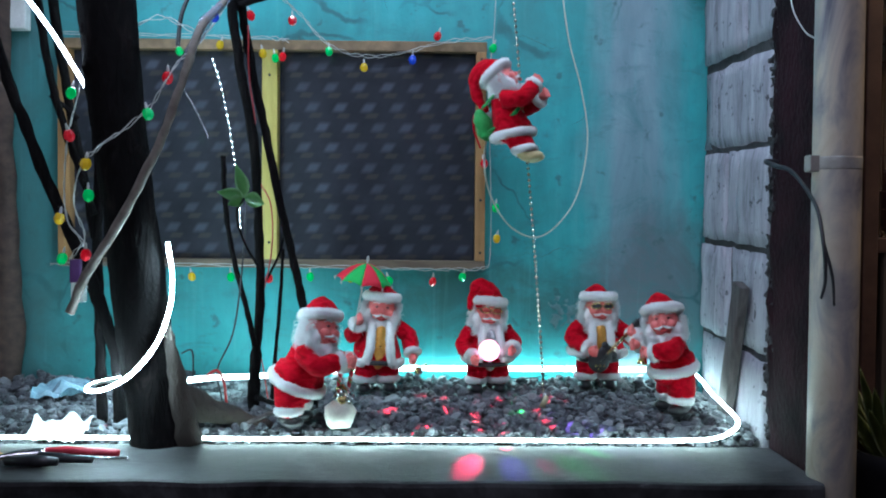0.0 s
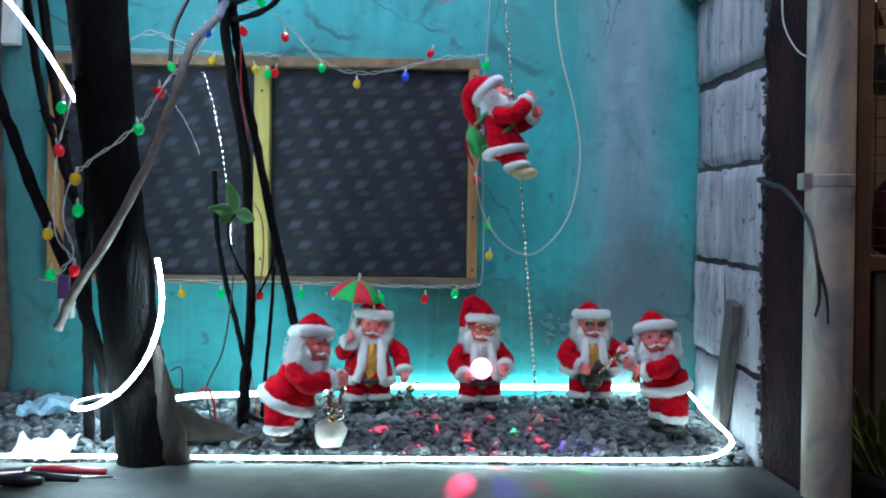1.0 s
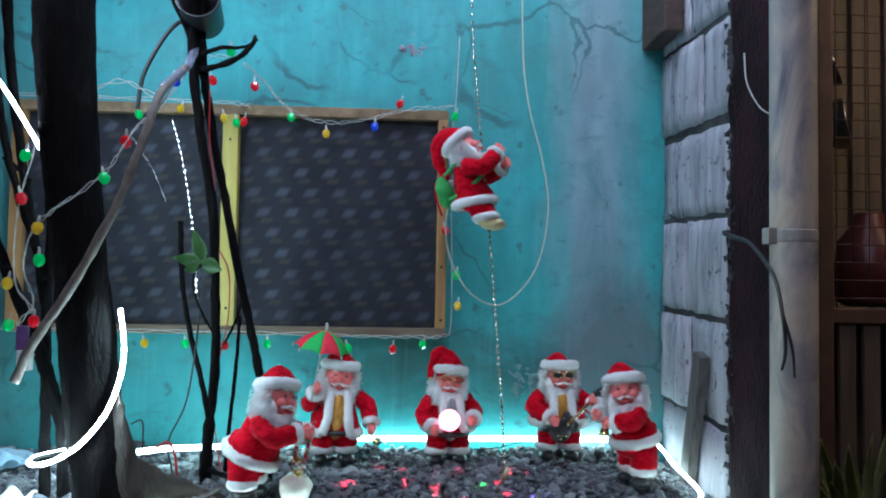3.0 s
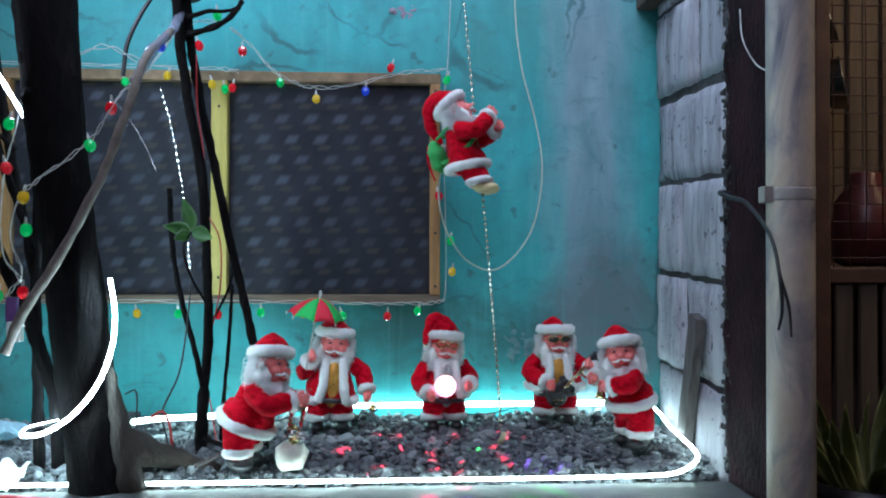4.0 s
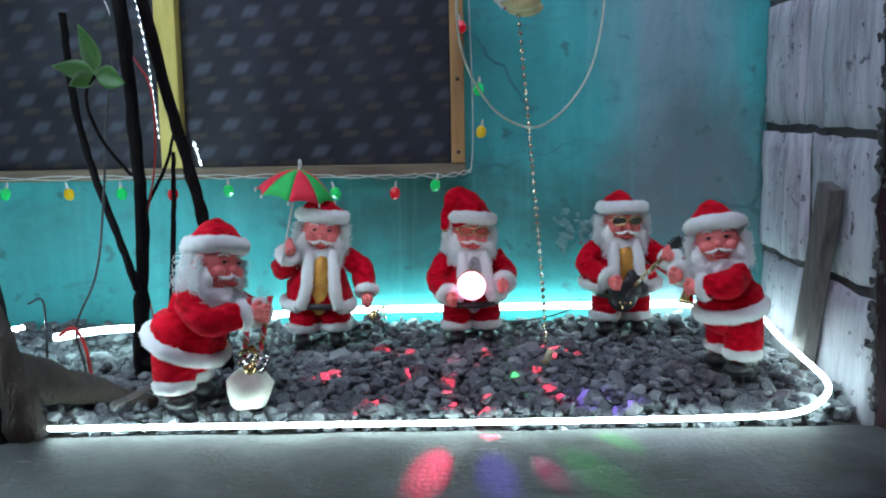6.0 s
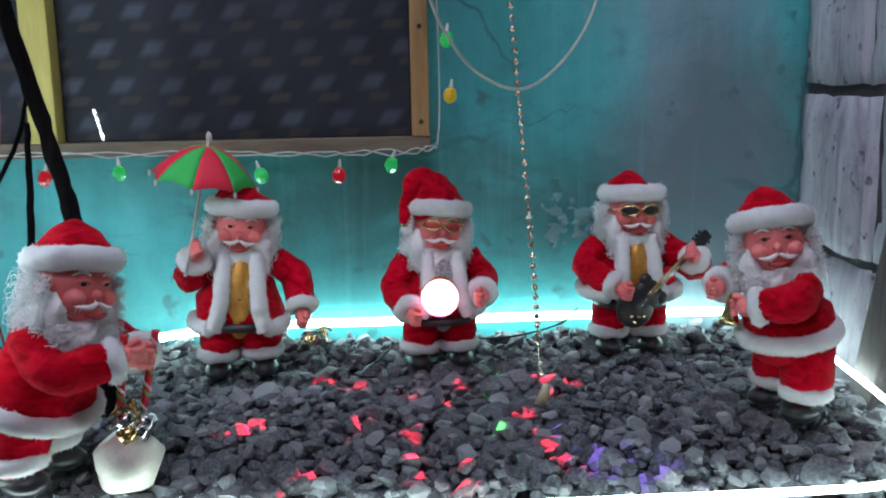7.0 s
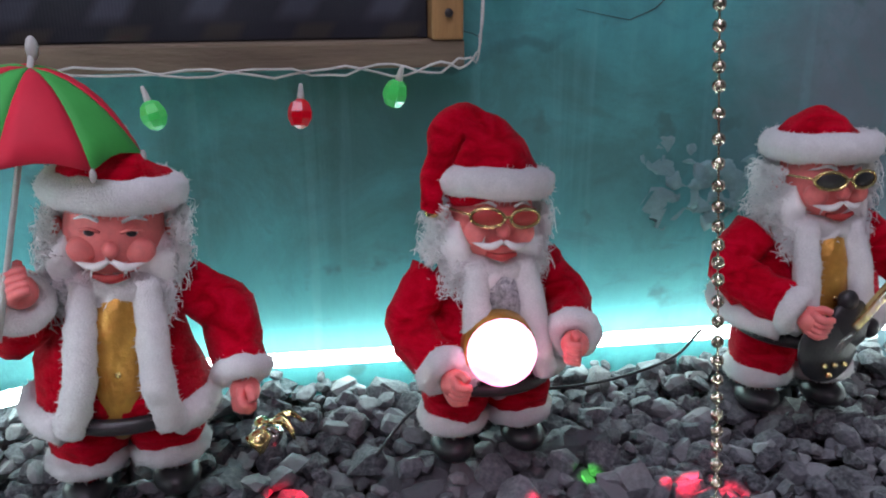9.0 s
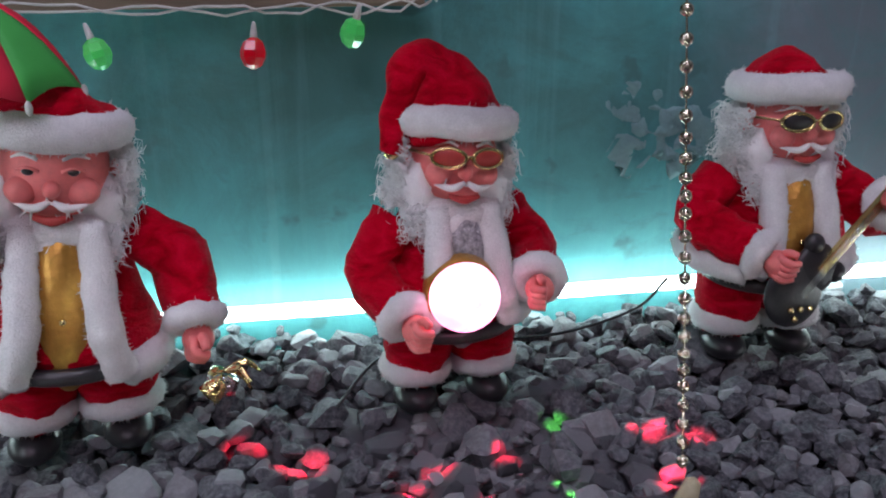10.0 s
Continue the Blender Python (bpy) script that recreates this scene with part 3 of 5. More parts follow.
COURSES = (-0.42, -0.27, -0.07, 0.124, 0.328, 0.530, 0.722, 0.918, 1.118, 1.32)
SPLITS = {2: (-0.19,), 3: (-0.165, -0.19), 4: (-0.165, -0.235), 5: (), 6: (-0.24, -0.262), 7: (-0.19,), 1: (-0.2,), 8: (-0.2,)}
for i, (z0, z1) in enumerate(zip(COURSES, COURSES[1:])):
    cuts = [-0.004, *SPLITS.get(i, ()), -0.425]
    for k, (b, a) in enumerate(zip(cuts, cuts[1:])):
        top = z1 - (0.016 if i in (5,) else 0.009)
        block((0.650 + 0.003 * ((i + k) % 3), a + 0.003, z0 + 0.004), (0.70, b - 0.003, top), 10 * i + k)

# maroon pillar that ends the block wall, ragged where the two meet
bm = bmesh.new()
box(bm, (0.648, -0.60, GROUND), (0.705, -0.425, 2.6), 0, 0.006)
bmesh.ops.subdivide_edges(bm, edges=[e for e in bm.edges if e.calc_length() > 0.5], cuts=60)
bmesh.ops.subdivide_edges(bm, edges=[e for e in bm.edges if 0.1 < e.calc_length() < 0.5], cuts=7, use_grid_fill=True)
for v in bm.verts:
    d = noise.noise_vector(v.co * 18)
    v.co += d * (0.009 if v.co.y > -0.47 else 0.003)
tagged(part("pillar", bm, M_MAROON), "maroon painted concrete pillar with ragged mortar edge", "pillar", kind="structure")
bm = bmesh.new()
rng = random.Random(3)
for k in range(260):
    z = rng.uniform(-0.05, 1.15)
    lump(ball(bm, (0.650 + rng.uniform(0, 0.004), -0.425 + rng.gauss(0, 0.009), z), (rng.uniform(0.002, 0.006), rng.uniform(0.003, 0.010), rng.uniform(0.003, 0.011)), 0, 8, 6), 0.006, 120)
tagged(part("mortar_ridge", bm, M_MORTAR), "rough dark mortar squeezed out along the pillar", "mortar", kind="structure")

# planter: cement ledge, bed and end
bm = bmesh.new()
box(bm, (-2.6, -0.692, GROUND), (0.64, -0.464, -0.033), 0, 0.008)
bmesh.ops.subdivide_edges(bm, edges=[e for e in bm.edges if e.calc_length() > 1.0], cuts=90)
for v in bm.verts:
    d = noise.noise_vector(v.co * 9)
    v.co += Vector((0, d.y * 0.006, d.z * 0.0025))
tagged(part("planter_ledge", bm, M_LEDGE), "smooth grey cement ledge along the planter front", "ledge", kind="structure")


def bed_height(x, y):
    back = max(0.0, min(1.0, (y + 0.11) / 0.10))
    front = max(0.0, min(1.0, (-0.33 - y) / 0.12))
    side = max(0.0, min(1.0, (-0.55 - x) / 0.2))
    return -0.013 + 0.024 * back - 0.016 * front - 0.008 * side + 0.006 * noise.noise(Vector((x * 9, y * 9, 2.0)))


bm = bmesh.new()
bmesh.ops.create_grid(bm, x_segments=70, y_segments=24, size=0.5)
for v in bm.verts:
    x, y = -0.98 + v.co.x * 3.24, -0.24 + v.co.y * 0.48
    v.co = Vector((x, y, bed_height(x, y) - 0.022))
for f in bm.faces:
    f.smooth = True
bed = tagged(part("planter_bed", bm, M_SOIL), "dark soil bed of the planter under grey gravel", "planter bed", kind="structure")

# ---- window with cloth-covered panes ----
window = empty("window_1", pose(-0.336, -0.02, 0.262), label="window with tan wooden frame covered by dark patterned cloth", category="window", kind="structure")


def board(name, lo, hi, material, parent, label=""):
    return slab(name, lo, hi, material, 0.002, parent, label)


board("bottom_rail", (-0.826, -0.036, 0.262), (0.148, 0.002, 0.281), M_WOOD_DARK, window, "weathered dark bottom rail")
board("top_rail", (-0.826, -0.036, 0.757), (0.148, 0.002, 0.780), M_WOOD, window)
board("right_stile", (0.124, -0.038, 0.2812), (0.147, 0.002, 0.7568), M_WOOD_V, window)
board("left_stile", (-0.825, -0.038, 0.2812), (-0.797, 0.002, 0.7568), M_WOOD_V, window)
board("mullion", (-0.362, -0.040, 0.2812), (-0.327, 0.002, 0.7568), M_YELLOW, window, "yellow painted mullion")
board("pane", (-0.796, -0.016, 0.2815), (-0.363, -0.006, 0.7565), M_PANEL, window, "dark cloth pane with pale lozenges")
board("pane", (-0.326, -0.016, 0.2815), (0.1235, -0.006, 0.7565), M_PANEL, window, "dark cloth pane with pale lozenges")
for x, z in ((0.136, 0.30), (0.136, 0.42), (0.136, 0.62), (0.136, 0.74), (-0.345, 0.32), (-0.345, 0.70)):
    bm = bmesh.new()
    ball(bm, (x, -0.0395, z), (0.0032, 0.0015, 0.0032), 0, 10, 6)
    part("nail", bm, M_BLACK, window)


# ---- light strips ----
# the tree, what leans on it and what hangs in it stand deeper than first set out
EYE0 = Vector((0.018, -1.987, 0.315))
DEEPER = Matrix.Translation((0, 0, 0.012)) @ Matrix.Translation(EYE0) @ Matrix.Scale(1.075, 4) @ Matrix.Translation(-EYE0)


def set_back(ob):
    ob.matrix_world = DEEPER @ ob.matrix_basis
    return ob


def strip(name, pts, r, material, label, n=8, chips=None, core=(-0.45, -0.56)):
    """A glowing plastic tube, slightly thicker over each light chip."""
    bm = bmesh.new()
    path = spline(pts, n)
    dense = []
    for a, b in zip(path, path[1:]):
        k = max(1, round((b - a).length / 0.005))
        dense += [a.lerp(b, i / k) for i in range(k)]
    rr = [r * (1.04 if i % 3 == 0 else 0.97) for i in range(len(dense))]
    tube(bm, dense, rr, 0, 6)
    if chips:
        for i, f in enumerate(bm.faces):
            f.normal_update()
            c = f.calc_center_median()
            inward = f.normal.dot(Vector((core[0] - c.x, core[1] - c.y, 0)).normalized()) > 0.25
            f.material_index = 2 if inward else 1 if (i // 6) % 3 == 0 else 0
    return tagged(part(name, bm, [material, chips, M_WIRE_W] if chips else material), label, "light strip")


strip("light_strip", [(-1.30, -0.459, -0.025), (-0.7, -0.459, -0.025), (-0.2, -0.460, -0.025), (0.2, -0.460, -0.025), (0.46, -0.459, -0.024), (0.545, -0.455, -0.020), (0.590, -0.428, -0.008),
                      (0.608, -0.385, 0.000), (0.612, -0.30, 0.008), (0.618, -0.20, 0.014), (0.630, -0.12, 0.018), (0.632, -0.05, 0.026)], 0.0036, M_LED_W,
      "glowing white light strip along the planter edge")
strip("light_strip", [(0.61, -0.022, 0.032), (0.40, -0.018, 0.032), (0.1, -0.018, 0.031), (-0.12, -0.022, 0.030), (-0.25, -0.07, 0.026), (-0.36, -0.11, 0.026), (-0.44, -0.14, 0.028), (-0.47, -0.24, 0.040)], 0.0062, M_LED_BACK,
      "glowing white light strip along the wall foot")
set_back(strip("light_strip", [(-0.48, -0.36, 0.062), (-0.49, -0.45, 0.072), (-0.51, -0.53, 0.080), (-0.535, -0.575, 0.078), (-0.525, -0.615, 0.076), (-0.49, -0.628, 0.082), (-0.448, -0.626, 0.108), (-0.415, -0.610, 0.155), (-0.401, -0.590, 0.21), (-0.402, -0.575, 0.26), (-0.413, -0.566, 0.318)], 0.0032, M_LED_B,
      "glowing white light strip winding up the trunk", chips=M_LED_CHIP))
strip("light_strip", [(-0.500, -0.398, 0.335), (-0.506, -0.396, 0.42), (-0.513, -0.394, 0.50), (-0.525, -0.394, 0.585), (-0.542, -0.394, 0.68), (-0.565, -0.398, 0.77), (-0.600, -0.420, 0.86)], 0.0013, M_WIRE_W,
      "glowing white light strip on the wall side of the trunk", chips=M_LED_CHIP, core=(-0.53, -0.453))
set_back(strip("light_strip", [(-0.555, -0.53, 0.565), (-0.585, -0.55, 0.625), (-0.615, -0.56, 0.675), (-0.66, -0.57, 0.735), (-0.72, -0.57, 0.78)], 0.0036, M_LED_TOP, "glowing light strip hung across upper branches", chips=M_LED_TOP, core=(-0.6, 5.0)))
set_back(strip("light_strip", [(-0.70, -0.585, 0.79), (-0.66, -0.60, 0.805), (-0.60, -0.625, 0.825), (-0.53, -0.635, 0.85), (-0.46, -0.62, 0.88), (-0.44, -0.56, 0.91)], 0.0060, M_LED_TOP, "glowing light strip wound round the upper trunk", chips=M_LED_TOP, core=(-0.5, 5.0)))


# ---- tree and stems ----
def trunk_thing():
    tree = empty("tree", pose(-0.44, -0.56, -0.02), label="slim tree trunk with dark rough bark and root flare", category="tree")
    bm = bmesh.new()
    vs = tube(bm, spline([(-0.425, -0.56, -0.035), (-0.435, -0.56, 0.06), (-0.455, -0.56, 0.18), (-0.475, -0.56, 0.35), (-0.495, -0.56, 0.50), (-0.512, -0.56, 0.68), (-0.522, -0.56, 0.85), (-0.53, -0.56, 1.3)], 10),
              [0.050, 0.046, 0.044, 0.042, 0.0435, 0.047, 0.049, 0.05], 0, 26)
    for v in vs:
        a = math.atan2(v.co.y + 0.56, v.co.x + 0.45)
        v.co += Vector((math.cos(a), math.sin(a), 0)) * 0.005 * (noise.noise(Vector((a * 3, v.co.z * 5, 0))) + 0.6 * noise.noise(Vector((v.co.x * 60, v.co.y * 60, v.co.z * 40))))
    for c, r in (((-0.530, -0.592, 0.60), 0.012), ((-0.536, -0.588, 0.66), 0.010), ((-0.472, -0.580, 0.635), 0.010), ((-0.528, -0.594, 0.69), 0.009)):
        lump(ball(bm, c, (r, r, r * 1.3), 0, 12, 8), r * 0.6, 70)
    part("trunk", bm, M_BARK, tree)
    for pts, rr in (([(-0.415, -0.575, 0.19), (-0.395, -0.58, 0.10), (-0.385, -0.575, 0.03), (-0.375, -0.57, -0.02)], [0.006, 0.014, 0.022, 0.026]),
                    ([(-0.40, -0.57, 0.06), (-0.36, -0.53, 0.03), (-0.31, -0.50, 0.008), (-0.255, -0.49, -0.01)], [0.026, 0.022, 0.016, 0.008])):
        bm = bmesh.new()
        lump(tube(bm, spline(pts, 6), rr, 0, 14), 0.006, 40)
        part("root", bm, M_ROOT, tree, "brown root flare")
    return tree


set_back(trunk_thing())


def branch(parent, pts, radii, name="branch"):
    bm = bmesh.new()
    vs = tube(bm, spline(pts, 7), radii, 0, 9)
    lump(vs, min(0.004, 0.35 * max(radii)), 55)
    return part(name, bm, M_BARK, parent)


shrub = empty("shrub", pose(-0.55, -0.5, -0.01), label="bare dark shrub branches growing beside the trunk", category="shrub")
for pts, rr in (([(-0.515, -0.50, -0.02), (-0.52, -0.50, 0.10), (-0.545, -0.50, 0.19), (-0.575, -0.50, 0.27), (-0.625, -0.50, 0.38), (-0.685, -0.50, 0.53), (-0.735, -0.50, 0.68), (-0.77, -0.5, 0.85)], [0.012, 0.011, 0.012, 0.010, 0.009, 0.008]),
                ([(-0.55, -0.49, -0.02), (-0.553, -0.49, 0.10), (-0.555, -0.49, 0.20), (-0.558, -0.49, 0.34), (-0.555, -0.49, 0.45), (-0.548, -0.49, 0.525)], [0.010, 0.009, 0.008, 0.008]),
                ([(-0.56, -0.50, 0.36), (-0.585, -0.50, 0.44), (-0.61, -0.50, 0.51), (-0.635, -0.50, 0.60), (-0.655, -0.50, 0.72), (-0.67, -0.5, 0.86)], [0.006, 0.007, 0.007]),
                ([(-0.575, -0.46, 0.32), (-0.60, -0.46, 0.46), (-0.62, -0.46, 0.56), (-0.645, -0.46, 0.72), (-0.66, -0.46, 0.88)], [0.007, 0.008, 0.009]),
                ([(-0.60, -0.47, 0.53), (-0.622, -0.47, 0.55), (-0.645, -0.48, 0.57)], [0.005, 0.004]),
                ([(-0.50, -0.47, -0.02), (-0.515, -0.47, 0.06), (-0.535, -0.48, 0.13), (-0.555, -0.49, 0.21)], [0.007, 0.006, 0.006]),
                ([(-0.525, -0.45, -0.02), (-0.53, -0.45, 0.07), (-0.522, -0.45, 0.13)], [0.003, 0.003]),
                ([(-0.54, -0.44, -0.02), (-0.538, -0.44, 0.06), (-0.552, -0.44, 0.12)], [0.003, 0.002])):
    branch(shrub, pts, rr)

set_back(shrub)

sapling = empty("sapling", pose(-0.33, -0.25, 0.0), label="two thin dark sapling stems with a few green leaves", category="sapling")
branch(sapling, [(-0.333, -0.265, -0.02), (-0.328, -0.268, 0.08), (-0.318, -0.27, 0.20), (-0.32, -0.27, 0.33), (-0.332, -0.27, 0.52), (-0.36, -0.27, 0.68), (-0.378, -0.27, 0.82), (-0.38, -0.26, 1.0), (-0.37, -0.25, 1.25)], [0.013, 0.010, 0.009, 0.0095, 0.010, 0.011, 0.012], "stem")
branch(sapling, [(-0.215, -0.235, -0.02), (-0.225, -0.24, 0.12), (-0.24, -0.24, 0.21), (-0.255, -0.24, 0.285), (-0.283, -0.24, 0.40), (-0.318, -0.245, 0.57), (-0.345, -0.25, 0.70), (-0.365, -0.255, 0.84), (-0.37, -0.25, 1.0)], [0.009, 0.009, 0.008, 0.0085, 0.010], "stem")
branch(sapling, [(-0.325, -0.285, 0.12), (-0.338, -0.32, 0.21), (-0.358, -0.35, 0.32), (-0.368, -0.36, 0.42), (-0.370, -0.362, 0.49)], [0.006, 0.0052, 0.005], "twig")
branch(sapling, [(-0.300, -0.235, 0.0), (-0.292, -0.24, 0.10), (-0.282, -0.24, 0.22), (-0.278, -0.24, 0.31)], [0.0045, 0.004, 0.003], "twig")
branch(sapling, [(-0.318, -0.30, 0.28), (-0.332, -0.36, 0.33), (-0.340, -0.38, 0.38), (-0.325, -0.385, 0.41)], [0.0025, 0.002], "twig")
branch(sapling, [(-0.322, -0.26, 0.22), (-0.290, -0.24, 0.29), (-0.270, -0.24, 0.355)], [0.0028, 0.002], "twig")
branch(sapling, [(-0.37, -0.26, 0.80), (-0.33, -0.29, 0.80), (-0.28, -0.31, 0.815), (-0.245, -0.32, 0.85)], [0.007, 0.006, 0.004], "twig")
branch(sapling, [(-0.36, -0.27, 0.83), (-0.32, -0.29, 0.838), (-0.275, -0.30, 0.838), (-0.255, -0.305, 0.848)], [0.005, 0.004, 0.003], "twig")
branch(sapling, [(-0.28, -0.31, 0.815), (-0.262, -0.30, 0.842), (-0.252, -0.30, 0.862)], [0.004, 0.003], "twig")
branch(sapling, [(-0.375, -0.26, 0.84), (-0.40, -0.28, 0.90), (-0.425, -0.30, 0.97), (-0.43, -0.30, 1.1)], [0.006, 0.006, 0.005], "twig")
branch(sapling, [(-0.335, -0.262, 0.01), (-0.30, -0.30, 0.012), (-0.24, -0.37, 0.006)], [0.007, 0.005, 0.003], "twig")


def leaf(parent, base, tip, width, material=None, droop=0.15):
    base, tip = Vector(base), Vector(tip)
    d = tip - base
    side = d.cross(Vector((0.2, 1, 0.3))).normalized() * width
    nrm = side.cross(d).normalized()
    bm = bmesh.new()
    rows = []
    for i in range(8):
        t = i / 7
        w = math.sin(math.pi * min(1.0, t ** 0.75)) * (1 - 0.15 * t) + 0.03
        c = base + d * t + nrm * droop * d.length * (t - t * t)
        rows.append([bm.verts.new(c + side * w * s + nrm * width * 0.25 * abs(s) * w) for s in (-1, -0.5, 0, 0.5, 1)])
    for a, b in zip(rows, rows[1:]):
        for k in range(4):
            bm.faces.new((a[k], a[k + 1], b[k + 1], b[k])).smooth = True
    bmesh.ops.solidify(bm, geom=bm.faces[:], thickness=0.0006)
    return part("leaf", bm, material or M_LEAF, parent)


leaf(sapling, (-0.325, -0.385, 0.41), (-0.340, -0.39, 0.472), 0.015)
leaf(sapling, (-0.325, -0.385, 0.41), (-0.372, -0.40, 0.420), 0.014)
leaf(sapling, (-0.325, -0.385, 0.41), (-0.286, -0.39, 0.398), 0.016)
leaf(sapling, (-0.325, -0.385, 0.41), (-0.352, -0.40, 0.396), 0.012)

# cut stick leaning across the trunk, taped at its top
bm = bmesh.new()
lump(tube(bm, spline([(-0.56, -0.60, 0.20), (-0.53, -0.61, 0.26), (-0.47, -0.62, 0.352), (-0.41, -0.62, 0.47), (-0.372, -0.61, 0.585), (-0.355, -0.58, 0.665), (-0.335, -0.50, 0.73)], 7), [0.008, 0.0075, 0.007, 0.006], 0, 9), 0.0025, 60)
set_back(tagged(part("stick", bm, plain("pale_stick_bark", (0.10, 0.08, 0.065), (0.24, 0.20, 0.17), 40, 0.8, relief=0.6)), "pale cut stick leaning across the trunk", "stick"))
bm = bmesh.new()
lump(tube(bm, spline([(-0.368, -0.595, 0.62), (-0.352, -0.57, 0.675), (-0.338, -0.50, 0.728), (-0.345, -0.40, 0.785), (-0.362, -0.29, 0.83)], 8), [0.008, 0.010, 0.008, 0.007, 0.010], 0, 10, flat=0.7), 0.005, 50)
set_back(tagged(part("tape_wrap", bm, M_TAPE), "clear packing tape wrapped round stick and stem", "tape"))
# open black tube fixed on the stems
bm = bmesh.new()
lathe(bm, [(0.034, 0.0), (0.040, 0.01), (0.042, 0.10), (0.043, 0.105), (0.039, 0.105), (0.036, 0.02), (0.002, 0.012)], 0, 28, pose(-0.370, -0.21, 0.908, 78, 0, 4))
pot = part("plant_pot", bm, M_BLACK)
tagged(pot, "small black plastic pot wedged open side out on stems", "pot")

# ---- pipe beside the pillar ----
pipe = empty("drain_pipe", pose(0.664, -0.650, GROUND), label="white plastic drain pipe smeared with cement beside the pillar", category="pipe")
bm = bmesh.new()
lathe(bm, [(0.0365, GROUND), (0.0365, 0.2), (0.0365, 0.7), (0.0365, 1.4), (0.0365, 2.3)], 0, 36, pose(0.664, -0.650, 0))
part("tube", bm, M_PIPE, pipe)
bm = bmesh.new()
lathe(bm, [(0.0366, 0.453), (0.0370, 0.455), (0.0370, 0.471), (0.0366, 0.473)], 0, 36, pose(0.664, -0.650, 0))
box(bm, (0.616, -0.664, 0.450), (0.632, -0.640, 0.476), 0, 0.002)
part("clamp", bm, plain("pale_clamp_plastic", (0.30, 0.28, 0.25), (0.42, 0.40, 0.36), 30, 0.5), pipe, "pale plastic clamp")

# ---- leaning plank, rod and loose wire at the block wall ----
bm = bmesh.new()
box(bm, (-0.010, -0.022, -0.01), (0.010, 0.022, 0.27), 0, 0.002, Matrix.Translation((0.634, -0.245, -0.012)) @ Euler((radians(14), radians(1), 0)).to_matrix().to_4x4())
tagged(part("plank", bm, M_OLDWOOD), "grey weathered plank leaning on the block wall", "plank")
bm = bmesh.new()
tube(bm, spline([(0.655, -0.455, 0.478), (0.622, -0.47, 0.480), (0.628, -0.50, 0.470), (0.632, -0.56, 0.455), (0.626, -0.66, 0.40), (0.622, -0.70, 0.34), (0.624, -0.705, 0.285), (0.618, -0.705, 0.255)], 8), [0.006, 0.005, 0.0035, 0.003, 0.003, 0.002], 0, 7)
tube(bm, spline([(0.622, -0.70, 0.34), (0.632, -0.71, 0.29), (0.636, -0.71, 0.245)], 6), [0.003, 0.0018], 0, 6)
tagged(part("loose_wire", bm, M_WIRE_B), "black frayed wire stub sticking out of the pillar", "wire")
bm = bmesh.new()
tube(bm, spline([(0.646, -0.50, 0.80), (0.638, -0.53, 0.74), (0.642, -0.57, 0.69), (0.648, -0.61, 0.665)], 8), 0.0013, 0, 6)
tagged(part("thin_wire", bm, M_WIRE_W), "thin pale wire looping off the pillar", "wire")
bm = bmesh.new()
box(bm, (0.606, -0.17, 0.942), (0.6485, -0.002, 1.6), 0, 0.004)
tagged(part("wood_post", bm, M_BROWNWOOD), "brown wooden post end in the wall corner", "post")

# ---- dim porch beyond the pipe ----
porch = slab("wall_porch", (0.86, 0.36, GROUND), (2.6, 0.44, 2.4), M_SIDING)
tagged(porch, "dim brown porch wall behind the wire gate", "wall", kind="structure")
for k in range(22):
    x = 0.88 + 0.052 * k + 0.006 * (k % 3)
    slab("siding_board", (x, 0.345 - 0.004 * (k % 2), GROUND), (x + 0.044, 0.36, 2.2), M_SIDING, 0.003, porch)
gate = empty("wire_gate", pose(0.9, -0.3, GROUND), label="brown steel gate with rusty square wire mesh", category="gate")
slab("post", (0.832, -0.33, GROUND), (0.866, -0.296, 2.2), M_RUST, 0.003, gate)
slab("post", (0.872, -0.325, GROUND), (0.902, -0.296, 2.2), M_RUST, 0.003, gate)
slab("rail", (0.902, -0.322, 0.315), (1.7, -0.298, 0.345), M_RUST, 0.003, gate)
bm = bmesh.new()
for k in range(22):
    x = 0.915 + 0.034 * k
    tube(bm, [(x, -0.31, 0.345), (x, -0.31, 2.0)], 0.0014, 0, 5)
for k in range(44):
    z = 0.365 + 0.036 * k
    tube(bm, [(0.902, -0.312, z), (1.68, -0.312, z)], 0.0014, 0, 5)
part("mesh", bm, M_RUST, gate, "thin rusty wire mesh")
for k in range(16):
    x = 0.918 + 0.05 * k
    slab("slat", (x, -0.315, GROUND + 0.03), (x + 0.034, -0.303, 0.315), M_SIDING, 0.002, gate)
for x, z, r, tilt in ((1.165, 0.985, 0.062, 70), (1.20, 0.825, 0.068, 80)):
    bm = bmesh.new()
    lathe(bm, [(0.002, 0.0), (r * 0.8, 0.0), (r * 0.92, 0.008), (r, 0.04), (r * 1.06, 0.042), (r * 1.06, 0.045), (r * 0.97, 0.045), (r * 0.88, 0.01), (0.002, 0.006)], 0, 32, pose(x, 0.26, z, tilt, 0, 60))
    box(bm, (x - 0.004, 0.24, z + r * 0.8), (x + 0.004, 0.345, z + r * 0.8 + 0.01), 0, 0.001)
    tagged(part("pan", bm, M_PAN), "dull aluminium pan hung on the porch wall", "pan", "hung pans")
bm = bmesh.new()
lathe(bm, [(0.05, 0.346), (0.075, 0.36), (0.078, 0.44), (0.07, 0.50), (0.035, 0.545), (0.035, 0.565), (0.03, 0.57)], 0, 28, pose(1.17, 0.02, 0))
ob = part("jar", bm, M_JAR)
tagged(ob, "dark red plastic jar standing on a porch shelf", "jar")
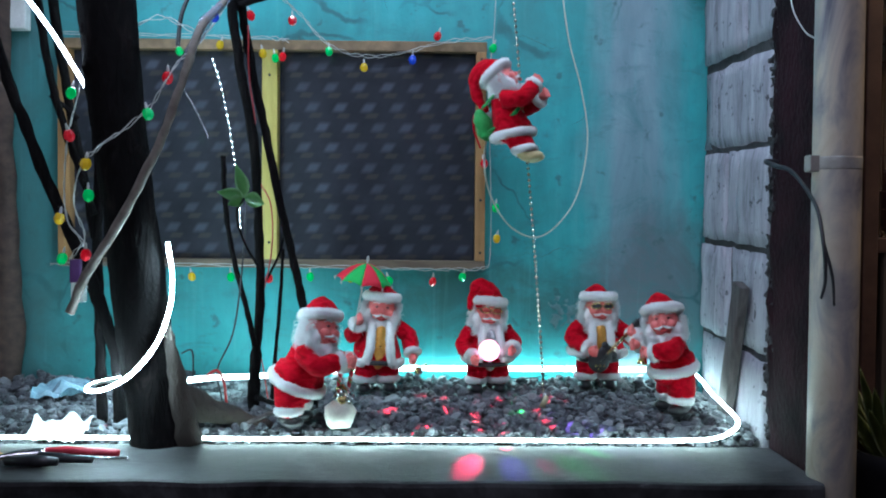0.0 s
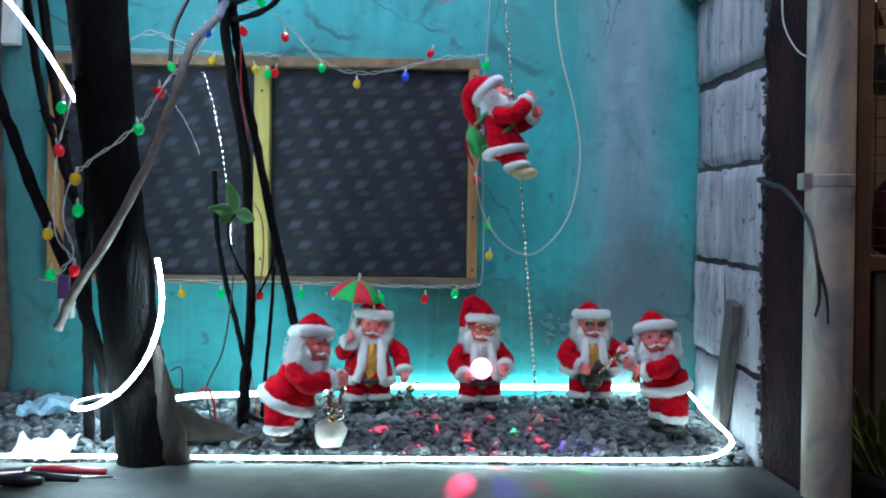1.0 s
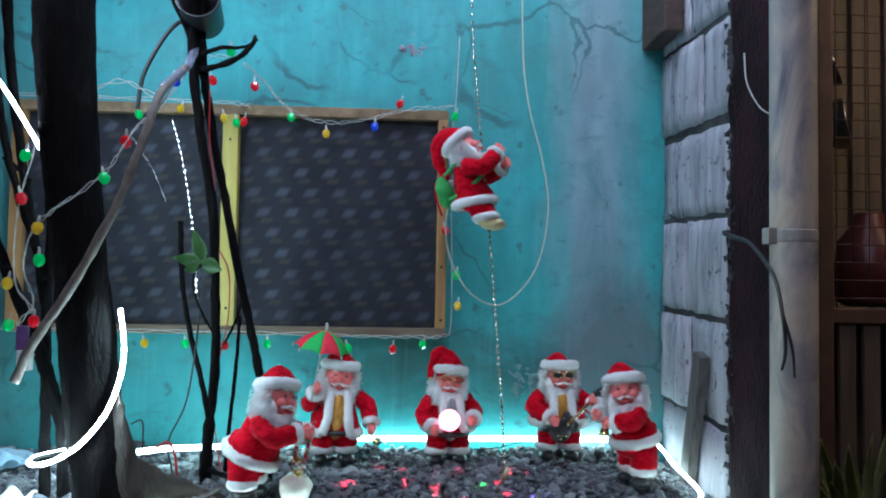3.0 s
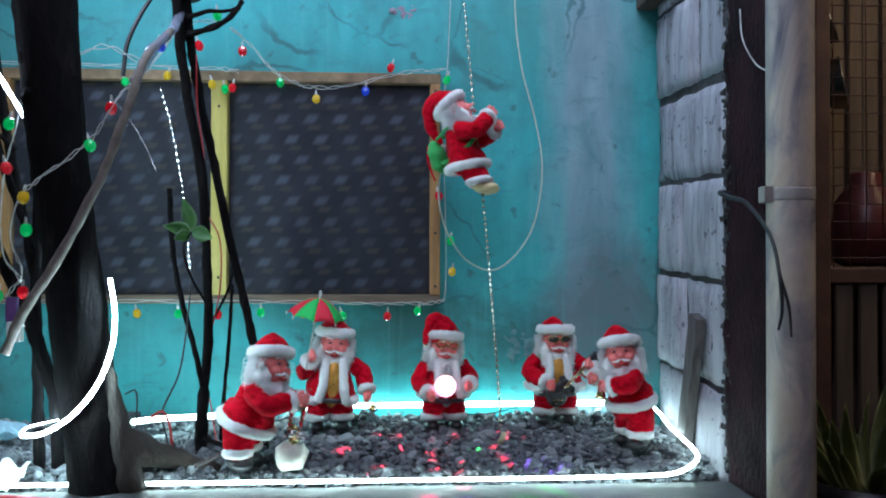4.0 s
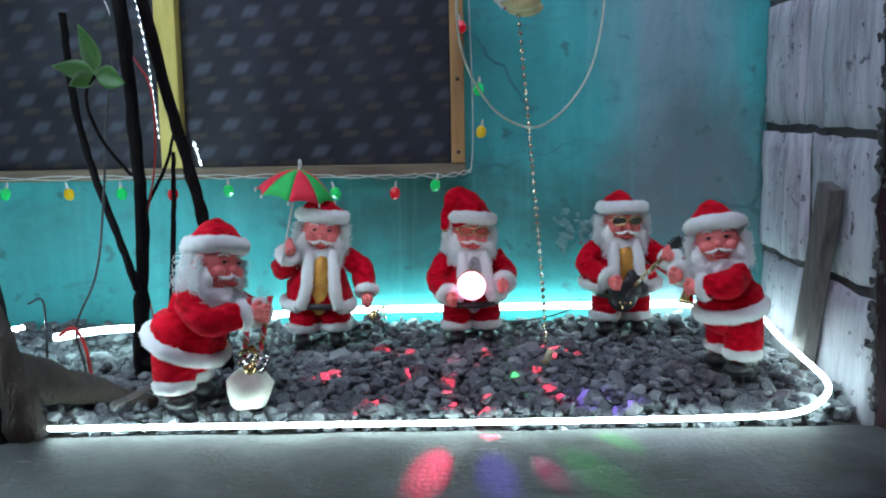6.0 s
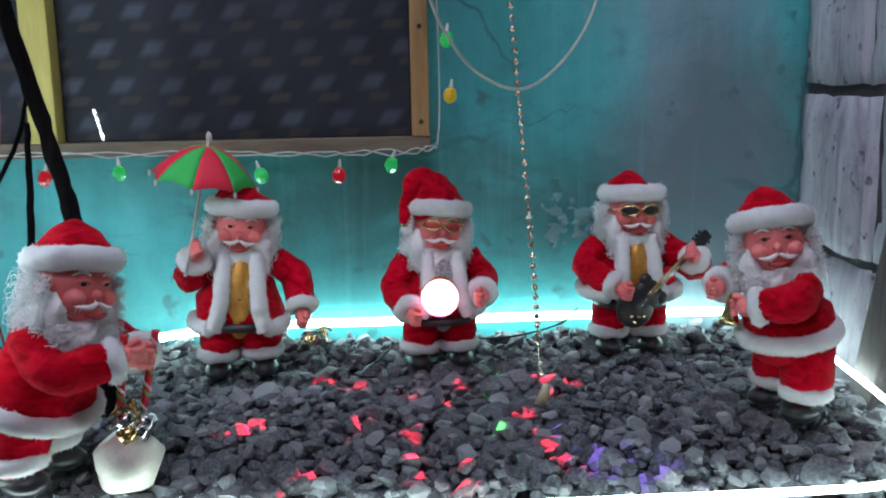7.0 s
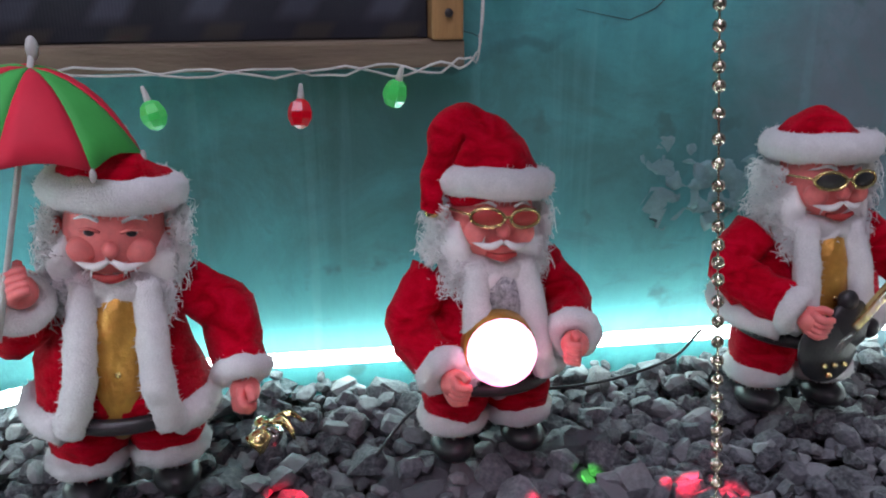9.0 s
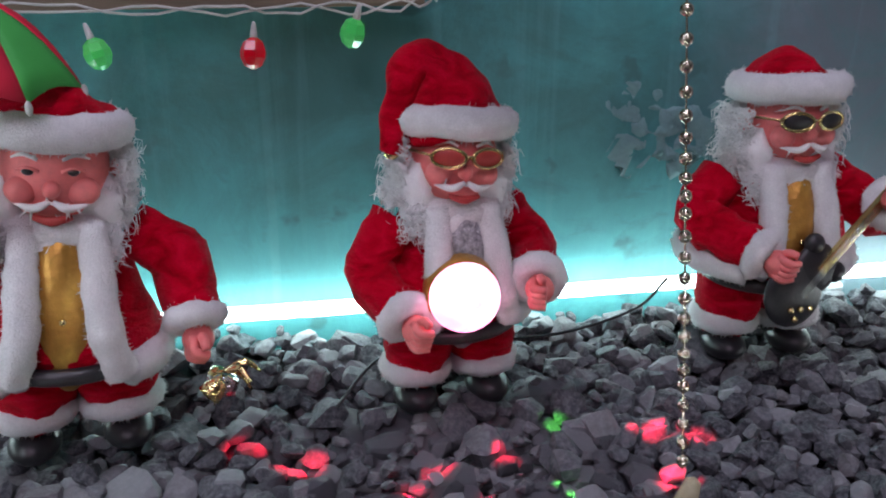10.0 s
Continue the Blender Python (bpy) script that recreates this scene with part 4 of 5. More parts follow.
tagged(slab("porch_shelf", (0.905, -0.06, 0.32), (1.8, 0.34, 0.345), M_SIDING, 0.003), "dark wooden shelf on the porch", "shelf")

fern = empty("potted_plant", pose(0.93, -0.40, GROUND), label="strap-leaved green plant in a dark pot by the gate", category="plant")
bm = bmesh.new()
lathe(bm, [(0.085, GROUND), (0.110, -0.10), (0.120, -0.08), (0.120, -0.05), (0.106, -0.05), (0.100, -0.09), (0.002, -0.09)], 0, 26, pose(0.93, -0.40, 0))
part("pot", bm, M_BLACK, fern)
rng = random.Random(11)
for k in range(46):
    a = rng.uniform(0, 2 * math.pi)
    reach, rise = rng.uniform(0.05, 0.15), rng.uniform(0.10, 0.27)
    base = Vector((0.93 + 0.04 * math.cos(a), -0.40 + 0.04 * math.sin(a), -0.09))
    tip = base + Vector((reach * math.cos(a), reach * math.sin(a), rise))
    tip.x = max(tip.x, 0.79 + 0.01 * (k % 4))
    leaf(fern, base, tip, rng.uniform(0.010, 0.018), M_LEAF2, 0.5)

bm = bmesh.new()
box(bm, (-1.30, -0.030, 0.80), (-0.90, -0.002, 1.30), 0, 0.003)
tagged(part("pale_board", bm, M_PAPER), "pale board fixed high on the wall", "board")


# ---- dolls ----
DOLL_SLOTS = [M_RED, M_WHITE, M_SKIN, M_HAIR, M_BLACK, M_GOLDCLOTH, M_SILVER, M_GOLD, M_LIP, M_GREENBAG, plain("pale_gold_vinyl", (0.55, 0.43, 0.20), (0.70, 0.58, 0.32), 40, 0.4, relief=0.1)]
RED, WHITE, SKIN, HAIR, BLACK, VEST, GLITTER, GOLD, LIP, GREEN, CREAM = range(11)


def lock(bm, p, d, length, curl, r, rng):
    """One curled lock of hair from p along d."""
    d = Vector(d).normalized()
    u = d.orthogonal().normalized()
    w = d.cross(u)
    ph, turns = rng.uniform(0, 6.28), rng.uniform(0.8, 1.7)
    n = 9
    pts = []
    for i in range(n):
        t = i / (n - 1)
        a = ph + turns * 2 * math.pi * t
        pts.append(Vector(p) + d * length * t * (1 - 0.2 * t) + (u * math.cos(a) + w * math.sin(a)) * curl * t + Vector((0, 0, -0.25 * length * t * t)))
    tube(bm, pts, [r, r * 1.1, r * 0.4], HAIR, 4)


def hand(bm, c, aim, rng):
    """A closed fist: palm, four fingers and a thumb."""
    c, aim = Vector(c), Vector(aim).normalized()
    side = aim.cross(Vector((0, 0, 1))).normalized()
    up = side.cross(aim)
    ball(bm, c, 0.0095, SKIN, 12, 8)
    for k in range(4):
        o = up * (0.0065 - 0.0042 * k)
        tube(bm, spline([c + o + side * 0.004, c + o + aim * 0.009 + side * 0.005, c + o + aim * 0.012 - side * 0.003], 3), [0.0031, 0.003, 0.0026], SKIN, 6)
    tube(bm, spline([c + up * 0.006, c + up * 0.011 + aim * 0.004, c + up * 0.012 + aim * 0.010], 3), [0.0034, 0.0028], SKIN, 6)


def sleeve(bm, pts, rng, r=(0.0165, 0.0175, 0.0155)):
    """Sleeve with fluffy cuff and a hand. pts: shoulder, elbow, wrist."""
    path = spline(pts, 6)
    lump(tube(bm, path, list(r), RED, 14), 0.0045, 70)
    a, b = path[-2], path[-1]
    aim = (b - a).normalized()
    turn = aim.to_track_quat("Z", "Y").to_matrix()
    tube(bm, loop(b, 0.0120, 0.0120, 20, turn), 0.0078, WHITE, 9, True, rough=0.25)
    hand(bm, b + aim * 0.013, aim, rng)
    return b + aim * 0.016


def head(bm, c, m, rng, glasses, cap, cap_r, pompom):
    """Head with face, hair, beard and cap, about c, turned by m. Returns nothing; all lands in bm."""
    start = len(bm.verts)
    before = set(bm.verts)
    ball(bm, (0, 0, 0), (0.0285, 0.029, 0.033), SKIN, 24, 16)
    ball(bm, (0, -0.0285, -0.0035), (0.0048, 0.0062, 0.0050), SKIN, 12, 8)
    for s in (-1, 1):
        ball(bm, (s * 0.015, -0.0225, -0.006), (0.009, 0.0072, 0.008), SKIN, 12, 8)
        tube(bm, spline([(s * 0.0008, -0.0318, -0.0095), (s * 0.0085, -0.0315, -0.0132), (s * 0.0185, -0.0258, -0.0122)], 5), [0.0014, 0.0025, 0.0022, 0.0006], HAIR, 7)
        tube(bm, spline([(s * 0.006, -0.0285, 0.0125), (s * 0.0125, -0.027, 0.015), (s * 0.019, -0.0225, 0.012)], 4), [0.0010, 0.0013, 0.0006], HAIR, 6)
        ball(bm, (s * 0.0110, -0.0256, 0.0055), (0.0034, 0.0024, 0.0014), WHITE, 10, 8)
        ball(bm, (s * 0.0110, -0.0268, 0.0055), (0.0030, 0.0020, 0.0021), BLACK, 8, 6)
        tube(bm, spline([(s * 0.0055, -0.0280, 0.0060), (s * 0.0110, -0.0285, 0.0082), (s * 0.0165, -0.0250, 0.0062)], 4), 0.0010, SKIN, 6)
        ball(bm, (s * 0.031, 0.0, -0.002), (0.004, 0.006, 0.008), SKIN, 8, 6)
    tube(bm, spline([(-0.010, -0.0295, -0.0185), (0, -0.0315, -0.0205), (0.010, -0.0295, -0.0185)], 4), [0.0016, 0.0028, 0.0016], LIP, 7)
    if glasses:
        for s in (-1, 1):
            tube(bm, loop((s * 0.0125, -0.0325, 0.006), 0.0108, 0.0058, 16, Euler((radians(82), 0, radians(s * 14))).to_matrix()), 0.0013, GOLD, 6, True)
            ball(bm, (s * 0.0125, -0.0318, 0.006), (0.0102, 0.0018, 0.0052), BLACK if glasses == "dark" else LIP, 12, 8, Euler((0, 0, radians(s * 14))).to_matrix())
            tube(bm, [(s * 0.0225, -0.030, 0.007), (s * 0.031, -0.010, 0.006)], 0.001, GOLD, 5)
        tube(bm, [(-0.003, -0.0345, 0.007), (0.003, -0.0345, 0.007)], 0.0012, GOLD, 5)
    # beard body and hair
    for cc, rr in (((0, -0.012, -0.037), (0.021, 0.017, 0.016)), ((-0.023, -0.005, -0.020), (0.014, 0.016, 0.020)), ((0.023, -0.005, -0.020), (0.014, 0.016, 0.020)), ((0, 0.012, -0.006), (0.036, 0.026, 0.030))):
        lump(ball(bm, cc, rr, HAIR, 18, 12), 0.006, 90)
    for _ in range(420):
        a = rng.uniform(-1.35, 1.35)
        p = Vector((0.030 * math.sin(a), -0.012 - 0.012 * math.cos(a), rng.uniform(-0.042, -0.022) - 0.006 * math.cos(a)))
        lock(bm, p, (1.1 * math.sin(a), -0.5 * math.cos(a), -0.9), rng.uniform(0.006, 0.014), rng.uniform(0.002, 0.005), 0.00042, rng)
    for _ in range(700):
        s = rng.choice((-1, 1))
        p = Vector((s * rng.uniform(0.028, 0.034), rng.uniform(-0.014, 0.022), rng.uniform(-0.030, 0.012)))
        lock(bm, p, (s, rng.uniform(-0.5, 0.5), rng.uniform(-0.8, 0.3)), rng.uniform(0.006, 0.017), rng.uniform(0.003, 0.008), 0.00036, rng)
    # cap
    tilt = Euler((radians(-6), 0, 0)).to_matrix()
    tube(bm, loop((0, 0.002, 0.0235), 0.0315, 0.030, 30, tilt), 0.0105, WHITE, 12, True, rough=0.18)
    path = spline(cap, 7)
    lump(tube(bm, path, cap_r, RED, 20), 0.0032, 60)
    if pompom is not None:
        ball(bm, path[-1], 0.0085 if pompom == WHITE else 0.0055, pompom, 12, 8)
    fresh = [v for v in bm.verts if v not in before]
    bmesh.ops.transform(bm, matrix=Matrix.Translation(c) @ m, verts=fresh)


# cap shapes: centre line and radii, from the brim up
CAPS = [([(0, 0.002, 0.022), (0.0, 0.003, 0.034), (0.001, 0.005, 0.043), (0.004, 0.009, 0.048)], [0.034, 0.031, 0.021, 0.006]),
        ([(0, 0.002, 0.020), (-0.007, 0.002, 0.038), (-0.019, 0.002, 0.055), (-0.031, 0.0, 0.057), (-0.039, -0.003, 0.034), (-0.042, -0.006, 0.004)], [0.034, 0.028, 0.018, 0.013, 0.010, 0.007]),
        ([(0, 0.002, 0.022), (0.0, 0.003, 0.031), (0.002, 0.005, 0.037), (0.006, 0.008, 0.040)], [0.034, 0.030, 0.019, 0.006]),
        ([(0, 0.002, 0.020), (0.0, 0.010, 0.034), (0.0, 0.024, 0.044), (0.0, 0.044, 0.036), (0.0, 0.060, 0.010), (0.0, 0.066, -0.032)], [0.033, 0.028, 0.020, 0.015, 0.011, 0.007])]


def doll(label, where, yaw=0.0, lean=0.0, roll=0.0, head_turn=(0, 0, 0), arms=None, size=1.0, seed=1, hem=0.052, vest=VEST, glasses=False, cap=0, pompom=None, wide=1.0,
         closed=False, leg_swing=0.0, backpack=False, tag="musical dolls", hang=None, robe=False):
    """A plush toy figure in red coat and cap: one mesh. where: its foot point. arms: two lists of shoulder, elbow, wrist."""
    rng = random.Random(seed)
    bm = bmesh.new()
    for s in (-1, 1):
        boot = CREAM if backpack else BLACK
        ball(bm, (s * 0.027, -0.007, 0.009), (0.0155, 0.021, 0.011), boot, 16, 10)
        ball(bm, (s * 0.026, 0.003, 0.017), (0.015, 0.017, 0.014), boot, 14, 8)
        lump(tube(bm, [(s * 0.024, 0.0, 0.020), (s * 0.023, 0.0, 0.042), (s * 0.019, 0.002, 0.092)], [0.020, 0.025, 0.025], RED, 16), 0.004, 60)
        tube(bm, loop((s * 0.0245, 0.0, 0.029), 0.0180, 0.0180, 24), 0.0085, WHITE, 10, True, rough=0.2)
    if leg_swing:
        for v in bm.verts:
            k = max(0.0, 0.075 - v.co.z)
            v.co.y -= k * leg_swing
            v.co.z += 0.25 * k * leg_swing
    legs = set(bm.verts)
    # coat
    prof = [(0.045 * wide, hem), (0.047 * wide, hem + 0.006), (0.043 * wide, hem + 0.03), (0.038, 0.108), (0.034, 0.130), (0.030, 0.146), (0.016, 0.155)]
    coat = lathe(bm, prof, RED, 30, squash=0.86)
    lump(coat, 0.006, 38)
    belly = ball(bm, (0, -0.006, 0.080), (0.040, 0.036, 0.030), RED, 20, 12)
    lump(belly, 0.004, 40)
    ring = loop((0, -0.001, hem + 0.002), 0.046 * wide, 0.040 * wide, 48, Euler((radians(4), 0, 0)).to_matrix())
    if closed:
        tube(bm, ring, 0.0095, WHITE, 11, True, rough=0.2)
    else:
        # the open coat parts at the front, and its two corners swing outwards
        tube(bm, (ring + ring)[41:80], 0.0095, WHITE, 11, rough=0.2)
        gone = [f for v in coat for f in v.link_faces if f.calc_center_median().y < -0.72 * abs(f.calc_center_median().x) - 0.024 and f.calc_center_median().z < 0.115]
        bmesh.ops.delete(bm, geom=list(set(gone)), context="FACES_ONLY")
    if not closed:
        ball(bm, (0, -0.027, 0.100), (0.018, 0.019, 0.050), vest, 18, 14)
        for k in range(3):
            ball(bm, (0, -0.0455 + 0.004 * abs(k - 1), 0.078 + 0.022 * k), 0.0022, GOLD, 8, 6)
        for s in (-1, 1):
            tube(bm, spline([(s * 0.016, -0.028, 0.150), (s * 0.019, -0.037, 0.125), (s * 0.021, -0.045, 0.095), (s * 0.024, -0.043, 0.5 * (hem + 0.095)), (s * 0.026 * wide, -0.036 * wide, hem)], 6), [0.008, 0.0095, 0.0095, 0.0095], WHITE, 11, rough=0.2)
        tube(bm, loop((0, -0.006, 0.066), 0.042, 0.038, 30), 0.005, BLACK, 8, True)
    tube(bm, loop((0, -0.004, 0.150), 0.024, 0.024, 26, Euler((radians(12), 0, 0)).to_matrix()), 0.010, WHITE, 10, True, rough=0.2)
    for pts in arms:
        sleeve(bm, pts, rng)
    if backpack:
        lump(ball(bm, (0, 0.052, 0.105), (0.026, 0.018, 0.034), GREEN, 18, 12), 0.006, 50)
        for s in (-1, 1):
            tube(bm, spline([(s * 0.018, 0.045, 0.135), (s * 0.028, 0.0, 0.156), (s * 0.030, -0.035, 0.125), (s * 0.040, 0.0, 0.095), (s * 0.020, 0.045, 0.085)], 6), 0.0042, GREEN, 8, flat=0.5)
        tube(bm, spline([(0.004, 0.066, 0.13), (0.006, 0.074, 0.10), (0.004, 0.070, 0.06)], 5), 0.002, RED, 6)
    head(bm, (0, -0.008, 0.1775), Euler([radians(a) for a in head_turn]).to_matrix().to_4x4(), rng, glasses, *CAPS[cap], pompom)
    # the upper body leans from the hips
    upper = [v for v in bm.verts if v not in legs]
    bend = Matrix.Translation((0, 0, 0.06)) @ Euler((radians(lean), radians(roll), 0)).to_matrix().to_4x4() @ Matrix.Translation((0, 0, -0.06))
    bmesh.ops.transform(bm, matrix=bend, verts=upper)
    bm.normal_update()
    fuzz(bm, WHITE, 5000, 0.0027, rng)
    fuzz(bm, HAIR, 700, 0.006, rng)
    fuzz(bm, RED, 900, 0.0016, rng)
    ob = part("doll", bm, DOLL_SLOTS)
    turn = Euler((0, 0, radians(yaw))).to_matrix().to_4x4()
    if hang:
        turn = turn @ Euler([radians(a) for a in hang]).to_matrix().to_4x4()
    ob.matrix_world = Matrix.Translation(where) @ turn @ Matrix.Scale(size, 4)
    return tagged(ob, label, "doll", tag)


def at_doll(ob, p):
    return ob.matrix_world @ Vector(p)


# drummer
drummer = doll("red plush doll with gold glasses and floppy cap drumming", (0.151, -0.108, -0.005), 9, 0, 0, (0, 5, -2),
               [[(-0.036, 0, 0.138), (-0.056, -0.006, 0.105), (-0.044, -0.044, 0.086)], [(0.036, 0, 0.138), (0.057, -0.008, 0.112), (0.045, -0.048, 0.102)]],
               1.0, 2, 0.076, GLITTER, "tinted", 1, GOLD, 1.12)
# guitarist
guitarist = doll("red plush doll in dark glasses holding a black guitar", (0.399, -0.082, 0.000), 2, 0, 0, (2, 0, 2),
                 [[(-0.036, 0, 0.138), (-0.056, -0.004, 0.112), (-0.030, -0.046, 0.094)], [(0.036, 0, 0.138), (0.076, -0.022, 0.110), (0.066, -0.046, 0.123)]],
                 1.03, 3, 0.080, VEST, "dark", 2, None, 1.25)
# umbrella holder
umbrella_doll = doll("red plush doll with gold vest under a small umbrella", (-0.092, -0.136, 0.0), 10, 0, 4, (4, 2, -2),
                     [[(-0.036, 0, 0.138), (-0.056, -0.010, 0.118), (-0.050, -0.034, 0.142)], [(0.036, 0, 0.138), (0.064, -0.006, 0.120), (0.070, -0.028, 0.090)]],
                     1.03, 4, 0.064, VEST, False, 0, None, 1.10)
# bag carrier, bending forward
carrier = doll("red plush doll bending forward with a tasselled cane", (-0.228, -0.405, -0.010), 80, 20, 0, (-20, 4, -24),
               [[(-0.036, 0, 0.138), (-0.048, -0.036, 0.128), (-0.022, -0.066, 0.142)], [(0.036, 0, 0.138), (0.046, -0.038, 0.128), (0.016, -0.070, 0.138)]],
               1.06, 5, 0.074, VEST, False, 0, None, 1.12, True)
# backward-leaning one at the block wall
leaner = doll("red plush doll leaning forward beside the block wall", (0.508, -0.318, -0.002), -78, 9, 0, (-13, 0, 62),
              [[(-0.036, 0, 0.138), (-0.050, -0.026, 0.138), (-0.036, -0.048, 0.138)], [(0.036, 0, 0.138), (0.046, -0.028, 0.130), (0.026, -0.048, 0.128)]],
              1.02, 6, 0.084, VEST, False, 0, None, 1.02, True)
# climber on the chain
climber = doll("red plush doll with green backpack climbing a bead chain", (0.206, -0.255, 0.480), 80, 0, 0, (-24, 0, -6),
               [[(-0.036, 0, 0.138), (-0.044, -0.040, 0.130), (-0.022, -0.066, 0.150)], [(0.036, 0, 0.138), (0.046, -0.036, 0.122), (0.022, -0.070, 0.128)]],
               1.0, 7, 0.066, VEST, False, 3, WHITE, 1.0, True, 0.35, True,
               "climbing doll", (-15, 0, 0))

# toy drum, lit from inside
bm = bmesh.new()
drum = empty("toy_drum", pose(0.152, -0.15, 0.06), label="small glowing toy drum held by the drummer", category="drum")
lathe(bm, [(0.0215, -0.012), (0.0238, -0.010), (0.0238, 0.002), (0.0225, 0.004)], 0, 28, pose(0.151, -0.159, 0.094, 96, 0, 2))
part("shell", bm, M_GOLDCLOTH, drum)
bm = bmesh.new()
ball(bm, (0, 0, 0), (0.0225, 0.0225, 0.020), 0, 26, 14)
bmesh.ops.transform(bm, matrix=pose(0.151, -0.167, 0.095, 96, 0, 2), verts=bm.verts[:])
part("skin", bm, M_DRUM, drum, "glowing pinkish white drum skin")

# toy guitar
guitar = empty("toy_guitar", pose(0.40, -0.125, 0.08), label="small black toy electric guitar with gold fittings", category="guitar")
GM = Matrix.Translation((0.400, -0.140, 0.078)) @ Euler((radians(-8), radians(48), radians(4))).to_matrix().to_4x4()
bm = bmesh.new()
for c, r in (((0, 0, -0.012), 0.025), ((0, 0, 0.012), 0.019), ((0.015, 0, 0.022), 0.008), ((-0.015, 0, 0.022), 0.008)):
    ball(bm, c, (r, 0.006, r), 0, 20, 10)
bmesh.ops.transform(bm, matrix=GM, verts=bm.verts[:])
part("body", bm, M_BLACK, guitar)
bm = bmesh.new()
box(bm, (-0.0035, -0.0075, 0.01), (0.0035, -0.0025, 0.098), 0, 0.001, GM)
part("neck", bm, M_GOLD, guitar, "gold coloured neck")
bm = bmesh.new()
box(bm, (-0.007, -0.0075, 0.094), (0.007, -0.0015, 0.120), 0, 0.002, GM)
for k in range(3):
    for s in (-1, 1):
        ball(bm, GM @ Vector((s * 0.009, -0.004, 0.100 + 0.006 * k)), 0.0022, 0, 6, 5)
part("headstock", bm, M_BLACK, guitar)
for k, (x, z) in enumerate(((0.008, -0.018), (0.014, -0.012), (0.010, -0.026), (0.002, -0.024))):
    bm = bmesh.new()
    ball(bm, GM @ Vector((x, -0.007, z)), 0.0024, 0, 8, 6)
    part("knob", bm, M_GOLD, guitar)
for k in range(4):
    bm = bmesh.new()
    tube(bm, [GM @ Vector((-0.0024 + 0.0016 * k, -0.0085, -0.012)), GM @ Vector((-0.0024 + 0.0016 * k, -0.0085, 0.095))], 0.0003, 0, 4)
    part("string", bm, M_STEEL, guitar)

# toy umbrella
hub = Vector((-0.112, -0.158, 0.279))
grip = at_doll(umbrella_doll, (-0.049, -0.050, 0.150))
axis = (hub - grip).normalized()
UM = Matrix.Translation(hub) @ Euler((radians(6), radians(11), 0)).to_matrix().to_4x4()
umbrella = empty("toy_umbrella", Matrix.Translation(grip), label="small red and green toy umbrella held open", category="umbrella")
for k in range(8):
    bm = bmesh.new()
    rows = []
    for i in range(7):
        t = i / 6
        row = []
        for j in range(6):
            a = 2 * math.pi * (k + j / 5 + 0.04) / 8
            sag = 1 - 0.10 * math.sin(math.pi * j / 5) * t
            r = 0.061 * t * sag
            row.append(bm.verts.new(UM @ Vector((r * math.cos(a), r * math.sin(a), -0.040 * t ** 1.9 + 0.004 * math.sin(math.pi * j / 5) * t))))
        rows.append(row)
    for p, q in zip(rows, rows[1:]):
        for j in range(5):
            bm.faces.new((p[j], q[j], q[j + 1], p[j + 1])).smooth = True
    bmesh.ops.remove_doubles(bm, verts=bm.verts[:], dist=0.00005)
    bmesh.ops.solidify(bm, geom=bm.faces[:], thickness=0.0005)
    part("panel", bm, M_UMB_GREEN if k % 2 else M_UMB_RED, umbrella)
for k in range(8):
    bm = bmesh.new()
    a = 2 * math.pi * (k + 0.04) / 8
    tube(bm, [UM @ Vector((0.061 * t * math.cos(a), 0.061 * t * math.sin(a), -0.040 * t ** 1.9 - 0.0012)) for t in (0.02, 0.25, 0.5, 0.75, 1.0)], 0.0007, 0, 5)
    ball(bm, UM @ Vector((0.062 * math.cos(a), 0.062 * math.sin(a), -0.042)), (0.002, 0.002, 0.004), 0, 8, 6)
    part("rib", bm, M_WIRE_W, umbrella, "white rib with a round tip")
bm = bmesh.new()
tube(bm, [grip - axis * 0.02, hub + axis * 0.012], 0.0018, 0, 8)
ball(bm, hub + axis * 0.010, (0.0035, 0.0035, 0.007), 0, 10, 8)
part("handle", bm, M_WIRE_W, umbrella, "white plastic shaft")


def bells(name, c, count, r, seed, label):
    """A bunch of small jingle bells with foil ribbons."""
    rng = random.Random(seed)
    thing = empty(name, Matrix.Translation(c), label=label, category="bells")
    c = Vector(c)
    for k in range(count):
        p = c + Vector((rng.uniform(-1, 1), rng.uniform(-1, 1), rng.uniform(-1.2, 0.6))) * r * 1.4
        bm = bmesh.new()
        lathe(bm, [(0.0012, r), (r * 0.7, r * 0.75), (r, 0.1 * r), (r * 1.2, -0.8 * r), (r * 1.05, -0.8 * r), (r * 0.4, 0.2 * r)], 0, 12, Matrix.Translation(p) @ Euler((rng.uniform(-1, 1), rng.uniform(-1, 1), 0)).to_matrix().to_4x4())
        part("bell", bm, M_GOLD if k % 2 else M_STEEL, thing)
    bm = bmesh.new()
    for k in range(5):
        d = Vector((rng.uniform(-1, 1), rng.uniform(-1, 1), rng.uniform(-1, 0.5))).normalized()
        tube(bm, spline([c, c + d * r * 2 + Vector((0, 0, r)), c + d * r * 3.4], 4), [0.0012, 0.0025, 0.001], 0, 6, flat=0.25)
    part("ribbon", bm, M_GOLD, thing)
    return thing


bells("jingle_bells", at_doll(umbrella_doll, (0.084, -0.05, 0.058)), 4, 0.0065, 8, "small silver and gold bells in the doll's grip")
